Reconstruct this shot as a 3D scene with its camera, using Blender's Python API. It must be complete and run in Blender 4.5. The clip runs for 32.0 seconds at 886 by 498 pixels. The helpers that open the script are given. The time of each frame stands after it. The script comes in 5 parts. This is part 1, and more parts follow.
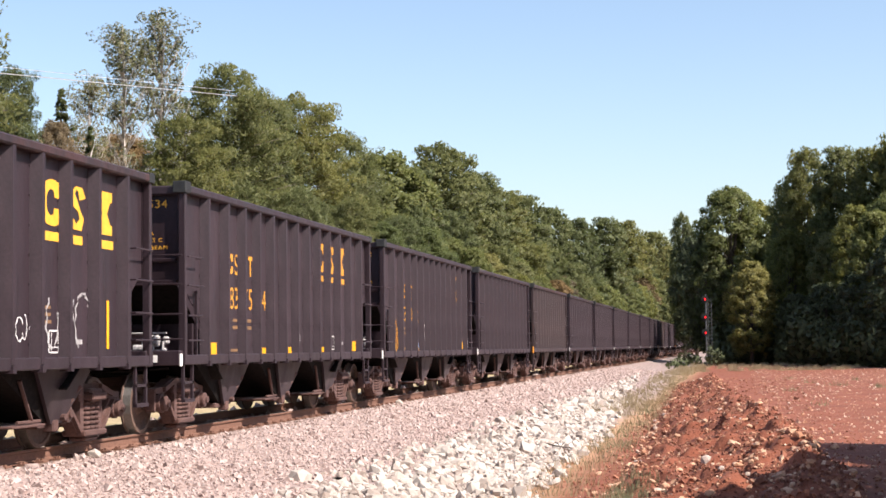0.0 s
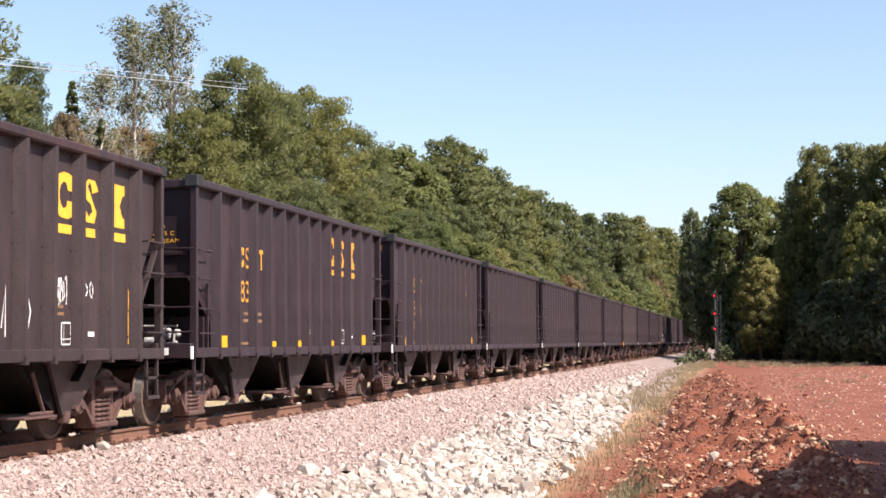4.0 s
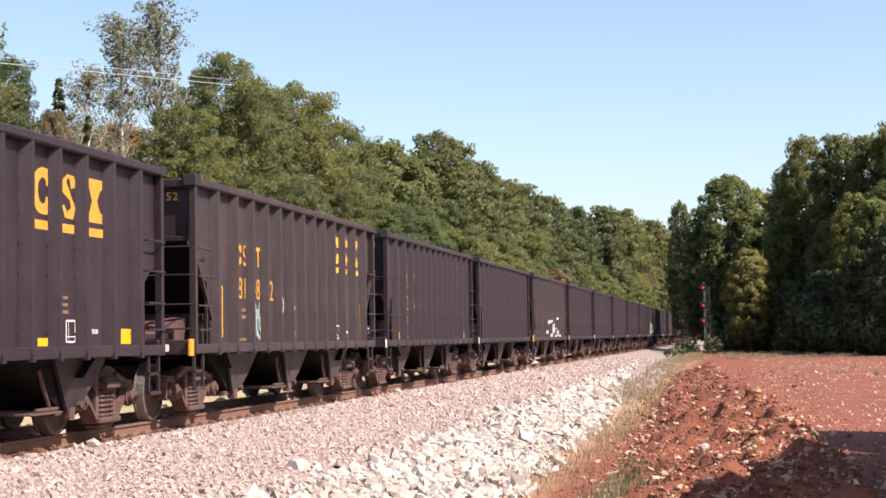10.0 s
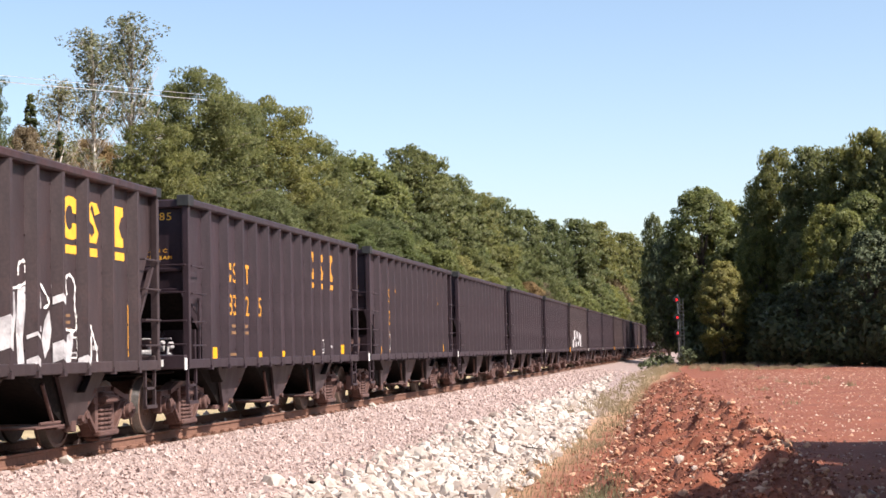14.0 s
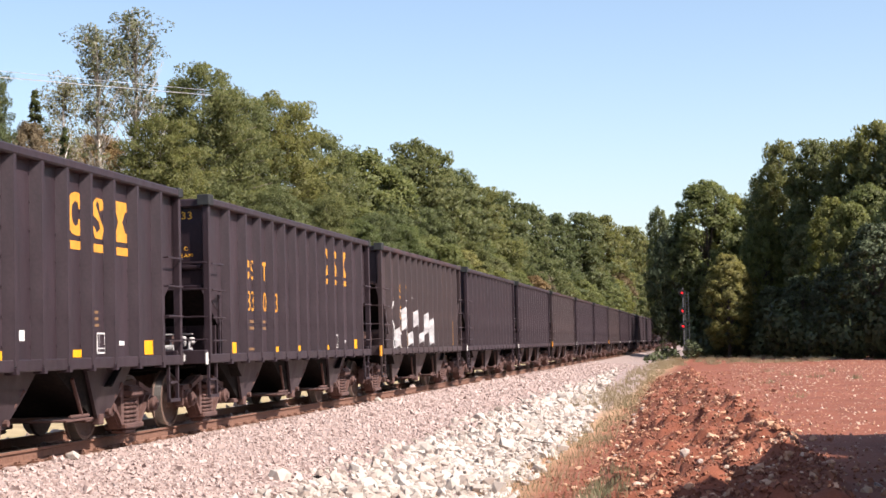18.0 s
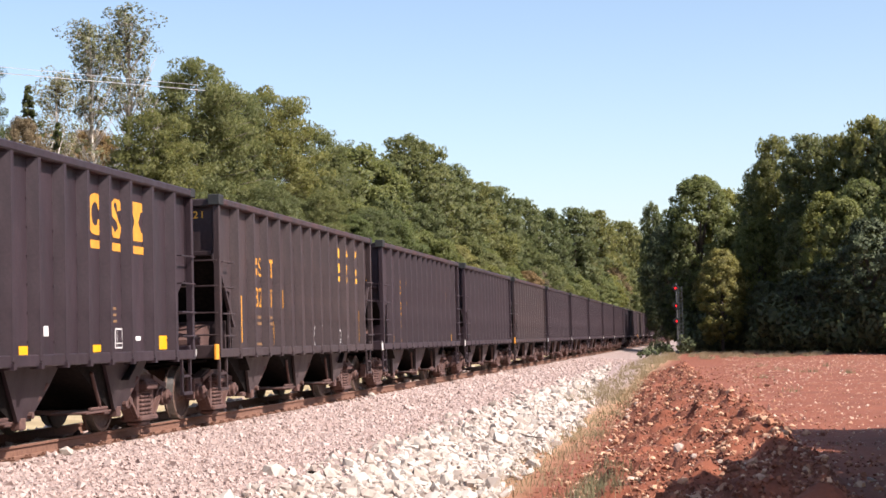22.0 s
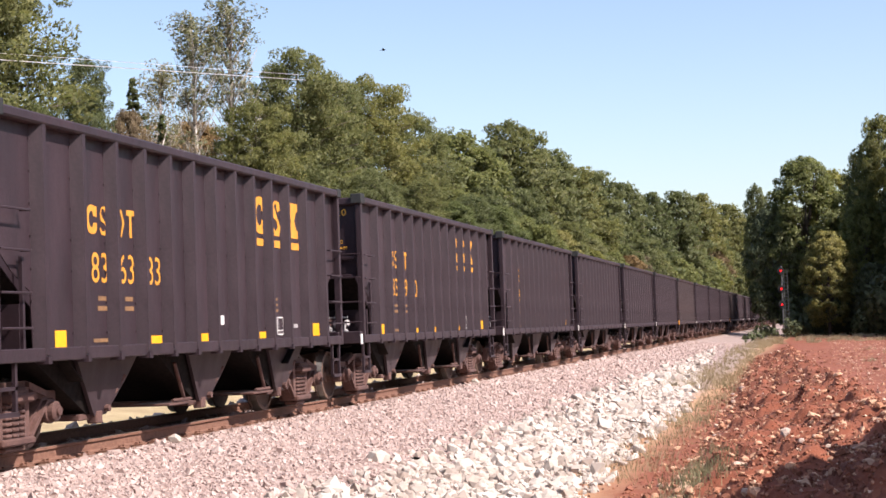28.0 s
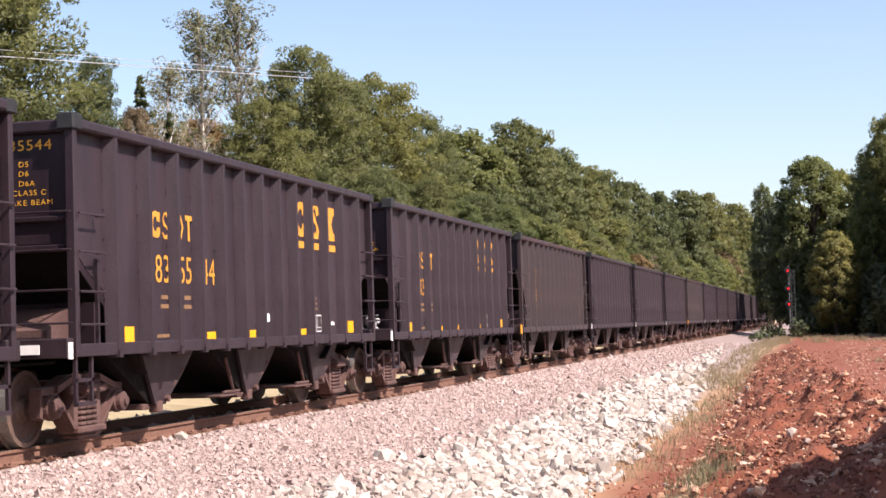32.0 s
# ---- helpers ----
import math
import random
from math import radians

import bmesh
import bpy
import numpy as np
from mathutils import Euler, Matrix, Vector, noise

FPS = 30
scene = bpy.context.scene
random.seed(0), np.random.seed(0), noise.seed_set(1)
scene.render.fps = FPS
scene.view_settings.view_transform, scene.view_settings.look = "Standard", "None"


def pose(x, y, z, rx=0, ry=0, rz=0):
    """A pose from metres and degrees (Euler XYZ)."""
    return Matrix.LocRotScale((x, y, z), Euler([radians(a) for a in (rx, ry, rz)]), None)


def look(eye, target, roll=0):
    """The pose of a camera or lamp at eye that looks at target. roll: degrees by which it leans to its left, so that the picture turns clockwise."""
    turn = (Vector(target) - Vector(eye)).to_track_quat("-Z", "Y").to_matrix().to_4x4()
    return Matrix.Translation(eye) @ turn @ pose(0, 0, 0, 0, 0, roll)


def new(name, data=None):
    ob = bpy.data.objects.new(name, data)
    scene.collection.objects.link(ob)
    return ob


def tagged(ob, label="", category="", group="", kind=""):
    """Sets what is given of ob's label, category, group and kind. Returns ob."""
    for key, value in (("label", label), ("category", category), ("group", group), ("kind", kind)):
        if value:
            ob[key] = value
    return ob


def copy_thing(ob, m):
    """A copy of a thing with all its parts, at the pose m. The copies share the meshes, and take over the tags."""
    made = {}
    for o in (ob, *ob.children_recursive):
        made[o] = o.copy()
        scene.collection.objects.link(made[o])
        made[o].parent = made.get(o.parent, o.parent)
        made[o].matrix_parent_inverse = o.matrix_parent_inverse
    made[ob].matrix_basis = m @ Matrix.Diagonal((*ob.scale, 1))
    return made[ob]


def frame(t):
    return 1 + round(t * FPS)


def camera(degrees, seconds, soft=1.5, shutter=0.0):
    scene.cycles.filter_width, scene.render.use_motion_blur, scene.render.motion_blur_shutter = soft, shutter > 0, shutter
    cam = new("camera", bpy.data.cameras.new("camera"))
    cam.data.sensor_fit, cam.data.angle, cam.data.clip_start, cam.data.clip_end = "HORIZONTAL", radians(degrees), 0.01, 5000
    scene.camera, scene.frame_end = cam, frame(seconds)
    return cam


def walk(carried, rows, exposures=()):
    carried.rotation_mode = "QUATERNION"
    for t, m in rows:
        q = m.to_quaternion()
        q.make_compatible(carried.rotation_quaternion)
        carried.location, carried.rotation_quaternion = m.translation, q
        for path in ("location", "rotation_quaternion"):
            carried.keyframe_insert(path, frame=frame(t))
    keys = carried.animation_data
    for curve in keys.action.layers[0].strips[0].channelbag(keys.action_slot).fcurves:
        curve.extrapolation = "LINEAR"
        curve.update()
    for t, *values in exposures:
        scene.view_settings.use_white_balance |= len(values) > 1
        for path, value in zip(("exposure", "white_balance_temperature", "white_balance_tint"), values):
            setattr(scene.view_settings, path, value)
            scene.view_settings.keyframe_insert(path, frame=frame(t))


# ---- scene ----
import itertools
# Railway cutting with a long coal train; rail head at z = 0, the track runs along +y.
EYE = (0.0, 0.0, 1.247)
# seconds, yaw (to the left of +y), pitch, roll in degrees
PATH = [
    (0, 10.692, 3.599, -0.731), (0.5, 10.713, 3.372, -0.500), (1, 10.716, 3.252, -0.455), (1.5, 10.820, 3.097, -0.522),
    (2, 10.976, 3.116, -0.484), (2.5, 11.090, 3.211, -0.488), (3, 11.111, 3.412, -0.427), (3.5, 11.073, 3.383, -0.383),
    (5.5, 10.970, 3.537, -0.307), (6, 10.833, 3.534, -0.441), (6.5, 10.624, 3.529, -0.270), (7, 10.710, 3.227, -0.353),
    (7.5, 10.734, 3.051, -0.353), (8, 10.651, 2.991, -0.394), (8.5, 10.561, 2.967, -0.653), (9, 10.530, 3.021, -0.663),
    (9.5, 10.533, 3.110, -0.784), (10, 10.630, 3.193, -0.860), (10.5, 10.566, 3.461, -0.827), (11, 10.392, 3.786, -0.859),
    (11.5, 10.266, 3.845, -0.903), (12, 10.163, 3.833, -0.996), (12.5, 10.007, 3.817, -0.988), (13, 9.859, 3.798, -0.943),
    (13.5, 9.721, 3.769, -1.139), (14, 9.675, 3.673, -1.269), (14.5, 9.690, 3.656, -1.558), (16.5, 9.870, 3.649, -1.530),
    (17, 9.908, 3.587, -1.476), (17.5, 9.919, 3.463, -1.479), (18, 9.861, 3.472, -1.487), (18.5, 9.867, 3.486, -1.447),
    (19, 9.923, 3.367, -1.299), (19.5, 9.959, 3.229, -1.444), (20, 9.869, 3.182, -1.505), (20.5, 9.771, 3.087, -1.478),
    (21, 9.629, 3.082, -1.522), (21.5, 9.631, 3.078, -1.504), (22, 9.636, 3.290, -1.537), (22.5, 9.688, 3.531, -1.679),
    (23, 9.749, 3.729, -1.858), (23.5, 9.811, 3.756, -1.817), (24, 9.785, 3.732, -1.959), (24.5, 9.887, 3.654, -1.923),
    (26.5, 10.573, 3.253, -2.258), (27, 12.492, 3.045, -2.466), (27.5, 13.597, 2.841, -2.250), (28, 13.329, 2.904, -2.062),
    (28.5, 12.634, 3.013, -2.134), (29, 12.766, 3.099, -2.204), (29.5, 13.142, 3.013, -2.270), (30, 13.400, 3.019, -2.274),
    (30.5, 13.561, 2.925, -2.092), (31, 13.515, 2.808, -1.987), (31.5, 13.497, 2.824, -2.029), (32, 13.573, 2.859, -1.832),
]


def aim(yaw, pitch):
    a, b = radians(yaw), radians(pitch)
    return (EYE[0] - math.sin(a) * math.cos(b), EYE[1] + math.cos(a) * math.cos(b), EYE[2] + math.sin(b))


cam = camera(31.28, 32.0, soft=1.6)
walk(cam, [(t, look(EYE, aim(yaw, pitch), roll)) for t, yaw, pitch, roll in PATH], exposures=[(0.0, 0.88, 6500, 13), (14.0, 0.88, 6500, 13), (26.0, 0.88, 6500, 16), (32.0, 0.88, 6500, 18)])

# ---- light ----
SUN_TO = Vector((0.64, -0.24, 0.73)).normalized()   # direction towards the sun
world = bpy.data.worlds.new("world")
scene.world = world
world.use_nodes = True
wn = world.node_tree
sky = wn.nodes.new("ShaderNodeTexSky")
sky.sky_type = "NISHITA"
sky.sun_disc = False
sky.sun_elevation = math.asin(SUN_TO.z)
sky.sun_rotation = math.atan2(SUN_TO.x, SUN_TO.y)
sky.air_density, sky.dust_density, sky.ozone_density = 1.0, 1.2, 1.0
back = wn.nodes["Background"]
wn.links.new(sky.outputs[0], back.inputs[0])
back.inputs[1].default_value = 0.112
sun_data = bpy.data.lights.new("sun", "SUN")
sun_data.energy, sun_data.angle, sun_data.color = 5.0, radians(0.53), (1.0, 0.94, 0.85)
sun = new("sun", sun_data)
sun.matrix_world = look((40, 0, 40), Vector((40, 0, 40)) - SUN_TO)

# ---- materials ----
def material(name, rough=0.8, metal=0.0):
    m = bpy.data.materials.new(name)
    m.use_nodes = True
    b = m.node_tree.nodes["Principled BSDF"]
    b.inputs["Roughness"].default_value, b.inputs["Metallic"].default_value = rough, metal
    return m, m.node_tree, b


def node(nt, kind, **values):
    n = nt.nodes.new(kind)
    for key, value in values.items():
        n.inputs[key.replace("_", " ")].default_value = value
    return n


def ramp(nt, source, stops):
    r = nt.nodes.new("ShaderNodeValToRGB")
    while len(r.color_ramp.elements) < len(stops):
        r.color_ramp.elements.new(0.5)
    for e, (p, c) in zip(r.color_ramp.elements, stops):
        e.position, e.color = p, (*c, 1)
    nt.links.new(source, r.inputs[0])
    return r.outputs[0]


def noise_tex(nt, scale, detail=4.0, rough=0.55, space="Object", stretch=(1, 1, 1)):
    tc = nt.nodes.new("ShaderNodeTexCoord")
    mp = nt.nodes.new("ShaderNodeMapping")
    mp.inputs["Scale"].default_value = stretch
    nt.links.new(tc.outputs[space], mp.inputs[0])
    n = node(nt, "ShaderNodeTexNoise", Scale=scale, Detail=detail, Roughness=rough)
    nt.links.new(mp.outputs[0], n.inputs["Vector"])
    return n.outputs["Fac"]


def mix(nt, fac, a, b, mode="MIX"):
    m = nt.nodes.new("ShaderNodeMix")
    m.data_type, m.blend_type = "RGBA", mode
    for socket, value in ((m.inputs[0], fac), (m.inputs[6], a), (m.inputs[7], b)):
        if hasattr(value, "links"):
            nt.links.new(value, socket)
        elif isinstance(value, tuple):
            socket.default_value = (*value, 1)
        else:
            socket.default_value = value
    return m.outputs[2]


def bump(nt, b, height, strength, distance=0.02):
    n = nt.nodes.new("ShaderNodeBump")
    n.inputs["Strength"].default_value, n.inputs["Distance"].default_value = strength, distance
    nt.links.new(height, n.inputs["Height"])
    nt.links.new(n.outputs[0], b.inputs["Normal"])


def rand_color(nt, stops, island=False):
    if island:
        g = nt.nodes.new("ShaderNodeNewGeometry")
        return ramp(nt, g.outputs["Random Per Island"], stops)
    o = nt.nodes.new("ShaderNodeObjectInfo")
    return ramp(nt, o.outputs["Random"], stops)


def paint(name, base, dust, rust, rust_from=0.62, rough=0.55, dust_amount=1.0):
    """Weathered railway paint: base coat, dust in streaks down the side, rust blotches."""
    m, nt, b = material(name, rough)
    streak = noise_tex(nt, 2.2, 6, 0.65, stretch=(1, 1, 0.22))
    fine = noise_tex(nt, 26, 3)
    c = mix(nt, ramp(nt, streak, [(0.40, (0, 0, 0)), (0.66, (dust_amount,) * 3)]), base, dust)
    c = mix(nt, ramp(nt, noise_tex(nt, 1.3, 8, 0.7), [(rust_from, (0, 0, 0)), (rust_from + 0.14, (0.8, 0.8, 0.8))]), c, rust)
    c = mix(nt, ramp(nt, fine, [(0.3, (0.55, 0.55, 0.55)), (0.7, (0, 0, 0))]), c, tuple(v * 0.5 for v in base))
    nt.links.new(c, b.inputs["Base Color"])
    nt.links.new(ramp(nt, streak, [(0.3, (rough - 0.12,) * 3), (0.8, (rough + 0.2,) * 3)]), b.inputs["Roughness"])
    b.inputs["Specular IOR Level"].default_value = 0.34
    b.inputs["Sheen Weight"].default_value = 0.10       # coal dust on the paint
    b.inputs["Sheen Roughness"].default_value = 0.4
    b.inputs["Sheen Tint"].default_value = (0.85, 0.70, 0.72, 1)
    dents = noise_tex(nt, 1.6, 2, 0.5, stretch=(1, 1, 0.6))
    both = nt.nodes.new("ShaderNodeMath")
    both.operation = "MULTIPLY_ADD"
    nt.links.new(fine, both.inputs[0])
    both.inputs[1].default_value = 0.06
    nt.links.new(dents, both.inputs[2])
    bump(nt, b, both.outputs[0], 0.5, 0.05)
    return m


def flat(name, c1, c2, scale=8.0, rough=0.7, metal=0.0, bumped=0.2, dist=0.01, detail=5):
    m, nt, b = material(name, rough, metal)
    n = noise_tex(nt, scale, detail, 0.65)
    nt.links.new(ramp(nt, n, [(0.3, c1), (0.7, c2)]), b.inputs["Base Color"])
    bump(nt, b, n, bumped, dist)
    return m


def stone_mat(name, stops, rough=0.9, scale=30.0, island=True, dirt=(0.30, 0.22, 0.18)):
    m, nt, b = material(name, rough)
    c = rand_color(nt, stops, island)
    n = noise_tex(nt, scale, 4)
    c = mix(nt, ramp(nt, n, [(0.3, (0.45,) * 3), (0.65, (0, 0, 0))]), c, dirt)
    nt.links.new(c, b.inputs["Base Color"])
    bump(nt, b, n, 0.4, 0.01)
    return m


def leaf_mat(name, stops, rough=0.6, trans=0.48):
    m, nt, b = material(name, rough)
    c = rand_color(nt, stops, True)
    o = nt.nodes.new("ShaderNodeObjectInfo")
    hue = ramp(nt, o.outputs["Random"], [(0.0, (0.68, 0.80, 0.86)), (0.4, (0.90, 0.97, 1.0)), (0.75, (1.04, 1.06, 0.98)), (1.0, (1.22, 1.16, 0.90))])
    c = mix(nt, 1.0, c, hue, "MULTIPLY")
    big = noise_tex(nt, 0.5, 3)
    c = mix(nt, ramp(nt, big, [(0.35, (0.3,) * 3), (0.65, (0, 0, 0))]), c, tuple(v * 0.7 for v in stops[0][1]))
    nt.links.new(c, b.inputs["Base Color"])
    t = nt.nodes.new("ShaderNodeBsdfTranslucent")
    nt.links.new(c, t.inputs[0])
    s = nt.nodes.new("ShaderNodeMixShader")
    s.inputs[0].default_value = trans
    nt.links.new(b.outputs[0], s.inputs[1])
    nt.links.new(t.outputs[0], s.inputs[2])
    nt.links.new(s.outputs[0], nt.nodes["Material Output"].inputs[0])
    return m


PAINT_A = paint("charcoal_car_paint", (0.01994, 0.01017, 0.01416), (0.03667, 0.01969, 0.02626), (0.04118, 0.0175, 0.01648), 0.63)
PAINT_B = paint("weathered_brown_black_car_paint", (0.03005, 0.01781, 0.01905), (0.05285, 0.03209, 0.03289), (0.06611, 0.02948, 0.02381), 0.58)
PAINT_C = paint("rusty_chord_paint", (0.0212, 0.0123, 0.0148), (0.036, 0.0209, 0.0228), (0.0689, 0.0255, 0.0218), 0.44)
STEEL_DIRTY = paint("dusty_undercarriage_steel", (0.0874, 0.04386, 0.03744), (0.1444, 0.07752, 0.06552), (0.1092, 0.0459, 0.03224), 0.55, 0.75)
# near black: the shade beneath the cars is put into this colour
STEEL_DARK = flat("near_black_shaded_steel", (0.004, 0.0036, 0.0036), (0.016, 0.012, 0.011), 14, 0.85)
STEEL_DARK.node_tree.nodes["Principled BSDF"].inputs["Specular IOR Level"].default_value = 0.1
WHEEL_STEEL = flat("rust_brown_wheel_steel", (0.085, 0.05, 0.038), (0.16, 0.10, 0.078), 18, 0.6)
TREAD_STEEL = flat("polished_tread_steel", (0.30, 0.27, 0.25), (0.46, 0.42, 0.39), 30, 0.38, 0.8, 0.05)
DATA_PAINT = flat("dusty_data_lettering", (0.14, 0.075, 0.04), (0.26, 0.14, 0.06), 9, 0.6, 0, 0.1, 0.003)
SPRAY = flat("white_spray_paint", (0.20, 0.185, 0.19), (0.66, 0.63, 0.63), 5, 0.6, 0, 0.1, 0.003)
YELLOW = flat("lettering_yellow", (0.50, 0.21, 0.022), (0.66, 0.30, 0.035), 9, 0.6, 0, 0.1, 0.003)
YELLOW_BRIGHT = flat("bright_lettering_yellow", (0.72, 0.34, 0.025), (0.86, 0.44, 0.04), 9, 0.6, 0, 0.1, 0.003)
YELLOW_FADED = flat("faded_lettering_ochre", (0.26, 0.15, 0.05), (0.46, 0.27, 0.08), 9, 0.75, 0, 0.1, 0.003)
STICKER = flat("reflective_sticker_yellow", (0.80, 0.35, 0.006), (0.92, 0.42, 0.010), 14, 0.35, 0, 0.05, 0.002)
WHITE = flat("white_paint", (0.62, 0.58, 0.56), (0.85, 0.82, 0.80), 12, 0.6, 0, 0.1, 0.003)
REFLECT = flat("white_reflector", (0.85, 0.80, 0.76), (0.95, 0.92, 0.88), 10, 0.3, 0, 0.05, 0.002)
ORANGE = flat("orange_yellow_marker", (0.60, 0.22, 0.02), (0.78, 0.34, 0.03), 11, 0.55, 0, 0.1, 0.003)
BRAKE_GREY = flat("grey_white_brake_casting", (0.12, 0.11, 0.11), (0.58, 0.54, 0.53), 22, 0.6)
RAIL_SIDE = flat("rust_brown_rail", (0.125, 0.058, 0.038), (0.215, 0.105, 0.070), 20, 0.85, 0, 0.3)
RAIL_TOP = flat("polished_rail_head", (0.36, 0.32, 0.30), (0.55, 0.50, 0.46), 12, 0.32, 0.9, 0.05)
TIE = flat("rust_stained_timber", (0.10, 0.058, 0.038), (0.20, 0.115, 0.078), 12, 0.9)
BALLAST = stone_mat("pinkish_granite_ballast", [(0.0, (0.2136, 0.1469, 0.1335)), (0.15, (0.3293, 0.2385, 0.2136)), (0.6, (0.4094, 0.3044, 0.2741)), (1.0, (0.5073, 0.405, 0.3694))])
RIPRAP = stone_mat("white_quarry_stone", [(0.0, (0.27, 0.216, 0.18)), (0.4, (0.414, 0.3555, 0.306)), (1.0, (0.54, 0.495, 0.441))], scale=14)
RIPRAP_ONE = stone_mat("white_quarry_block", [(0.0, (0.27, 0.216, 0.18)), (0.4, (0.414, 0.3555, 0.306)), (1.0, (0.54, 0.495, 0.441))], scale=14, island=False)
CLOD = stone_mat("red_clay_clods_and_rubble", [(0.0, (0.13, 0.048, 0.030)), (0.5, (0.22, 0.080, 0.046)), (0.82, (0.30, 0.125, 0.072)), (0.94, (0.52, 0.31, 0.19)), (1.0, (0.62, 0.46, 0.34))], scale=16, dirt=(0.24, 0.08, 0.04))
PEBBLE = stone_mat("pale_field_pebbles", [(0.0, (0.24, 0.085, 0.048)), (0.35, (0.40, 0.19, 0.11)), (0.7, (0.56, 0.36, 0.25)), (1.0, (0.66, 0.50, 0.39))], scale=20)
CLOD_ONE = stone_mat("ochre_field_stone", [(0.0, (0.32, 0.13, 0.072)), (0.35, (0.46, 0.245, 0.145)), (0.75, (0.56, 0.36, 0.24)), (0.9, (0.58, 0.44, 0.33)), (1.0, (0.36, 0.31, 0.29))], scale=6, island=False, dirt=(0.36, 0.17, 0.09))
NEEDLE = leaf_mat("pine_needles", [(0.0, (0.1109, 0.1206, 0.04185)), (0.5, (0.1577, 0.1635, 0.0567)), (1.0, (0.2242, 0.2157, 0.081))], 0.6, 0.54)
LEAF = leaf_mat("late_green_leaves", [(0.0, (0.1218, 0.1331, 0.03816)), (0.5, (0.1734, 0.1805, 0.05215)), (1.0, (0.2436, 0.2355, 0.07632))], 0.6, 0.52)
# leaves darkened to carry the deep shade low in the wood
LEAF_DARK = leaf_mat("dark_shaded_leaves", [(0.0, (0.054, 0.0621, 0.027)), (0.5, (0.0945, 0.1053, 0.0432)), (1.0, (0.1418, 0.1485, 0.0621))], 0.7, 0.25)
LEAF_AUTUMN = leaf_mat("autumn_leaves", [(0.0, (0.143, 0.143, 0.0495)), (0.5, (0.22, 0.209, 0.0715)), (1.0, (0.308, 0.2695, 0.11))])
LEAF_POPLAR = leaf_mat("poplar_leaves", [(0.0, (0.16, 0.145, 0.055)), (0.5, (0.255, 0.225, 0.10)), (1.0, (0.38, 0.33, 0.22))])
LEAF_BROWN = leaf_mat("russet_leaves", [(0.0, (0.13, 0.085, 0.045)), (0.5, (0.22, 0.15, 0.08)), (1.0, (0.32, 0.23, 0.13))])
BARK = flat("grey_brown_bark", (0.05, 0.038, 0.03), (0.14, 0.11, 0.09), 9, 0.95, 0, 0.6, 0.03)
BARK_PALE = flat("pale_bark", (0.28, 0.24, 0.20), (0.50, 0.45, 0.40), 7, 0.9, 0, 0.4, 0.02)
CYAN = flat("pale_blue_spray_paint", (0.35, 0.60, 0.66), (0.50, 0.72, 0.76), 12, 0.6, 0, 0.1, 0.003)
BLUE = flat("blue_spray_paint", (0.22, 0.30, 0.52), (0.32, 0.42, 0.66), 12, 0.6, 0, 0.1, 0.003)
STRAW = leaf_mat("dry_grass", [(0.0, (0.30, 0.20, 0.10)), (0.5, (0.43, 0.31, 0.17)), (1.0, (0.55, 0.42, 0.25))], 0.8, 0.3)
WEED = leaf_mat("green_weeds", [(0.0, (0.15, 0.14, 0.07)), (0.6, (0.24, 0.21, 0.11)), (1.0, (0.36, 0.30, 0.18))], 0.8, 0.15)
MAST = flat("galvanised_mast", (0.10, 0.10, 0.10), (0.18, 0.18, 0.18), 9, 0.5, 0.6)
BLACK = flat("matt_black_housing_and_shaded_cap", (0.010, 0.010, 0.010), (0.02, 0.02, 0.02), 9, 0.7)
WIRE = flat("bright_aluminium_wire", (0.82, 0.82, 0.84), (0.9, 0.9, 0.92), 5, 0.5, 0.0)
BIRD = flat("dark_feathers", (0.012, 0.012, 0.014), (0.03, 0.03, 0.032), 40, 0.8)

m, nt, b = material("red_signal_lens", 0.3)
b.inputs["Base Color"].default_value = (0.6, 0.02, 0.02, 1)
b.inputs["Emission Color"].default_value = (1.0, 0.015, 0.02, 1)
b.inputs["Emission Strength"].default_value = 1.6
LENS = m


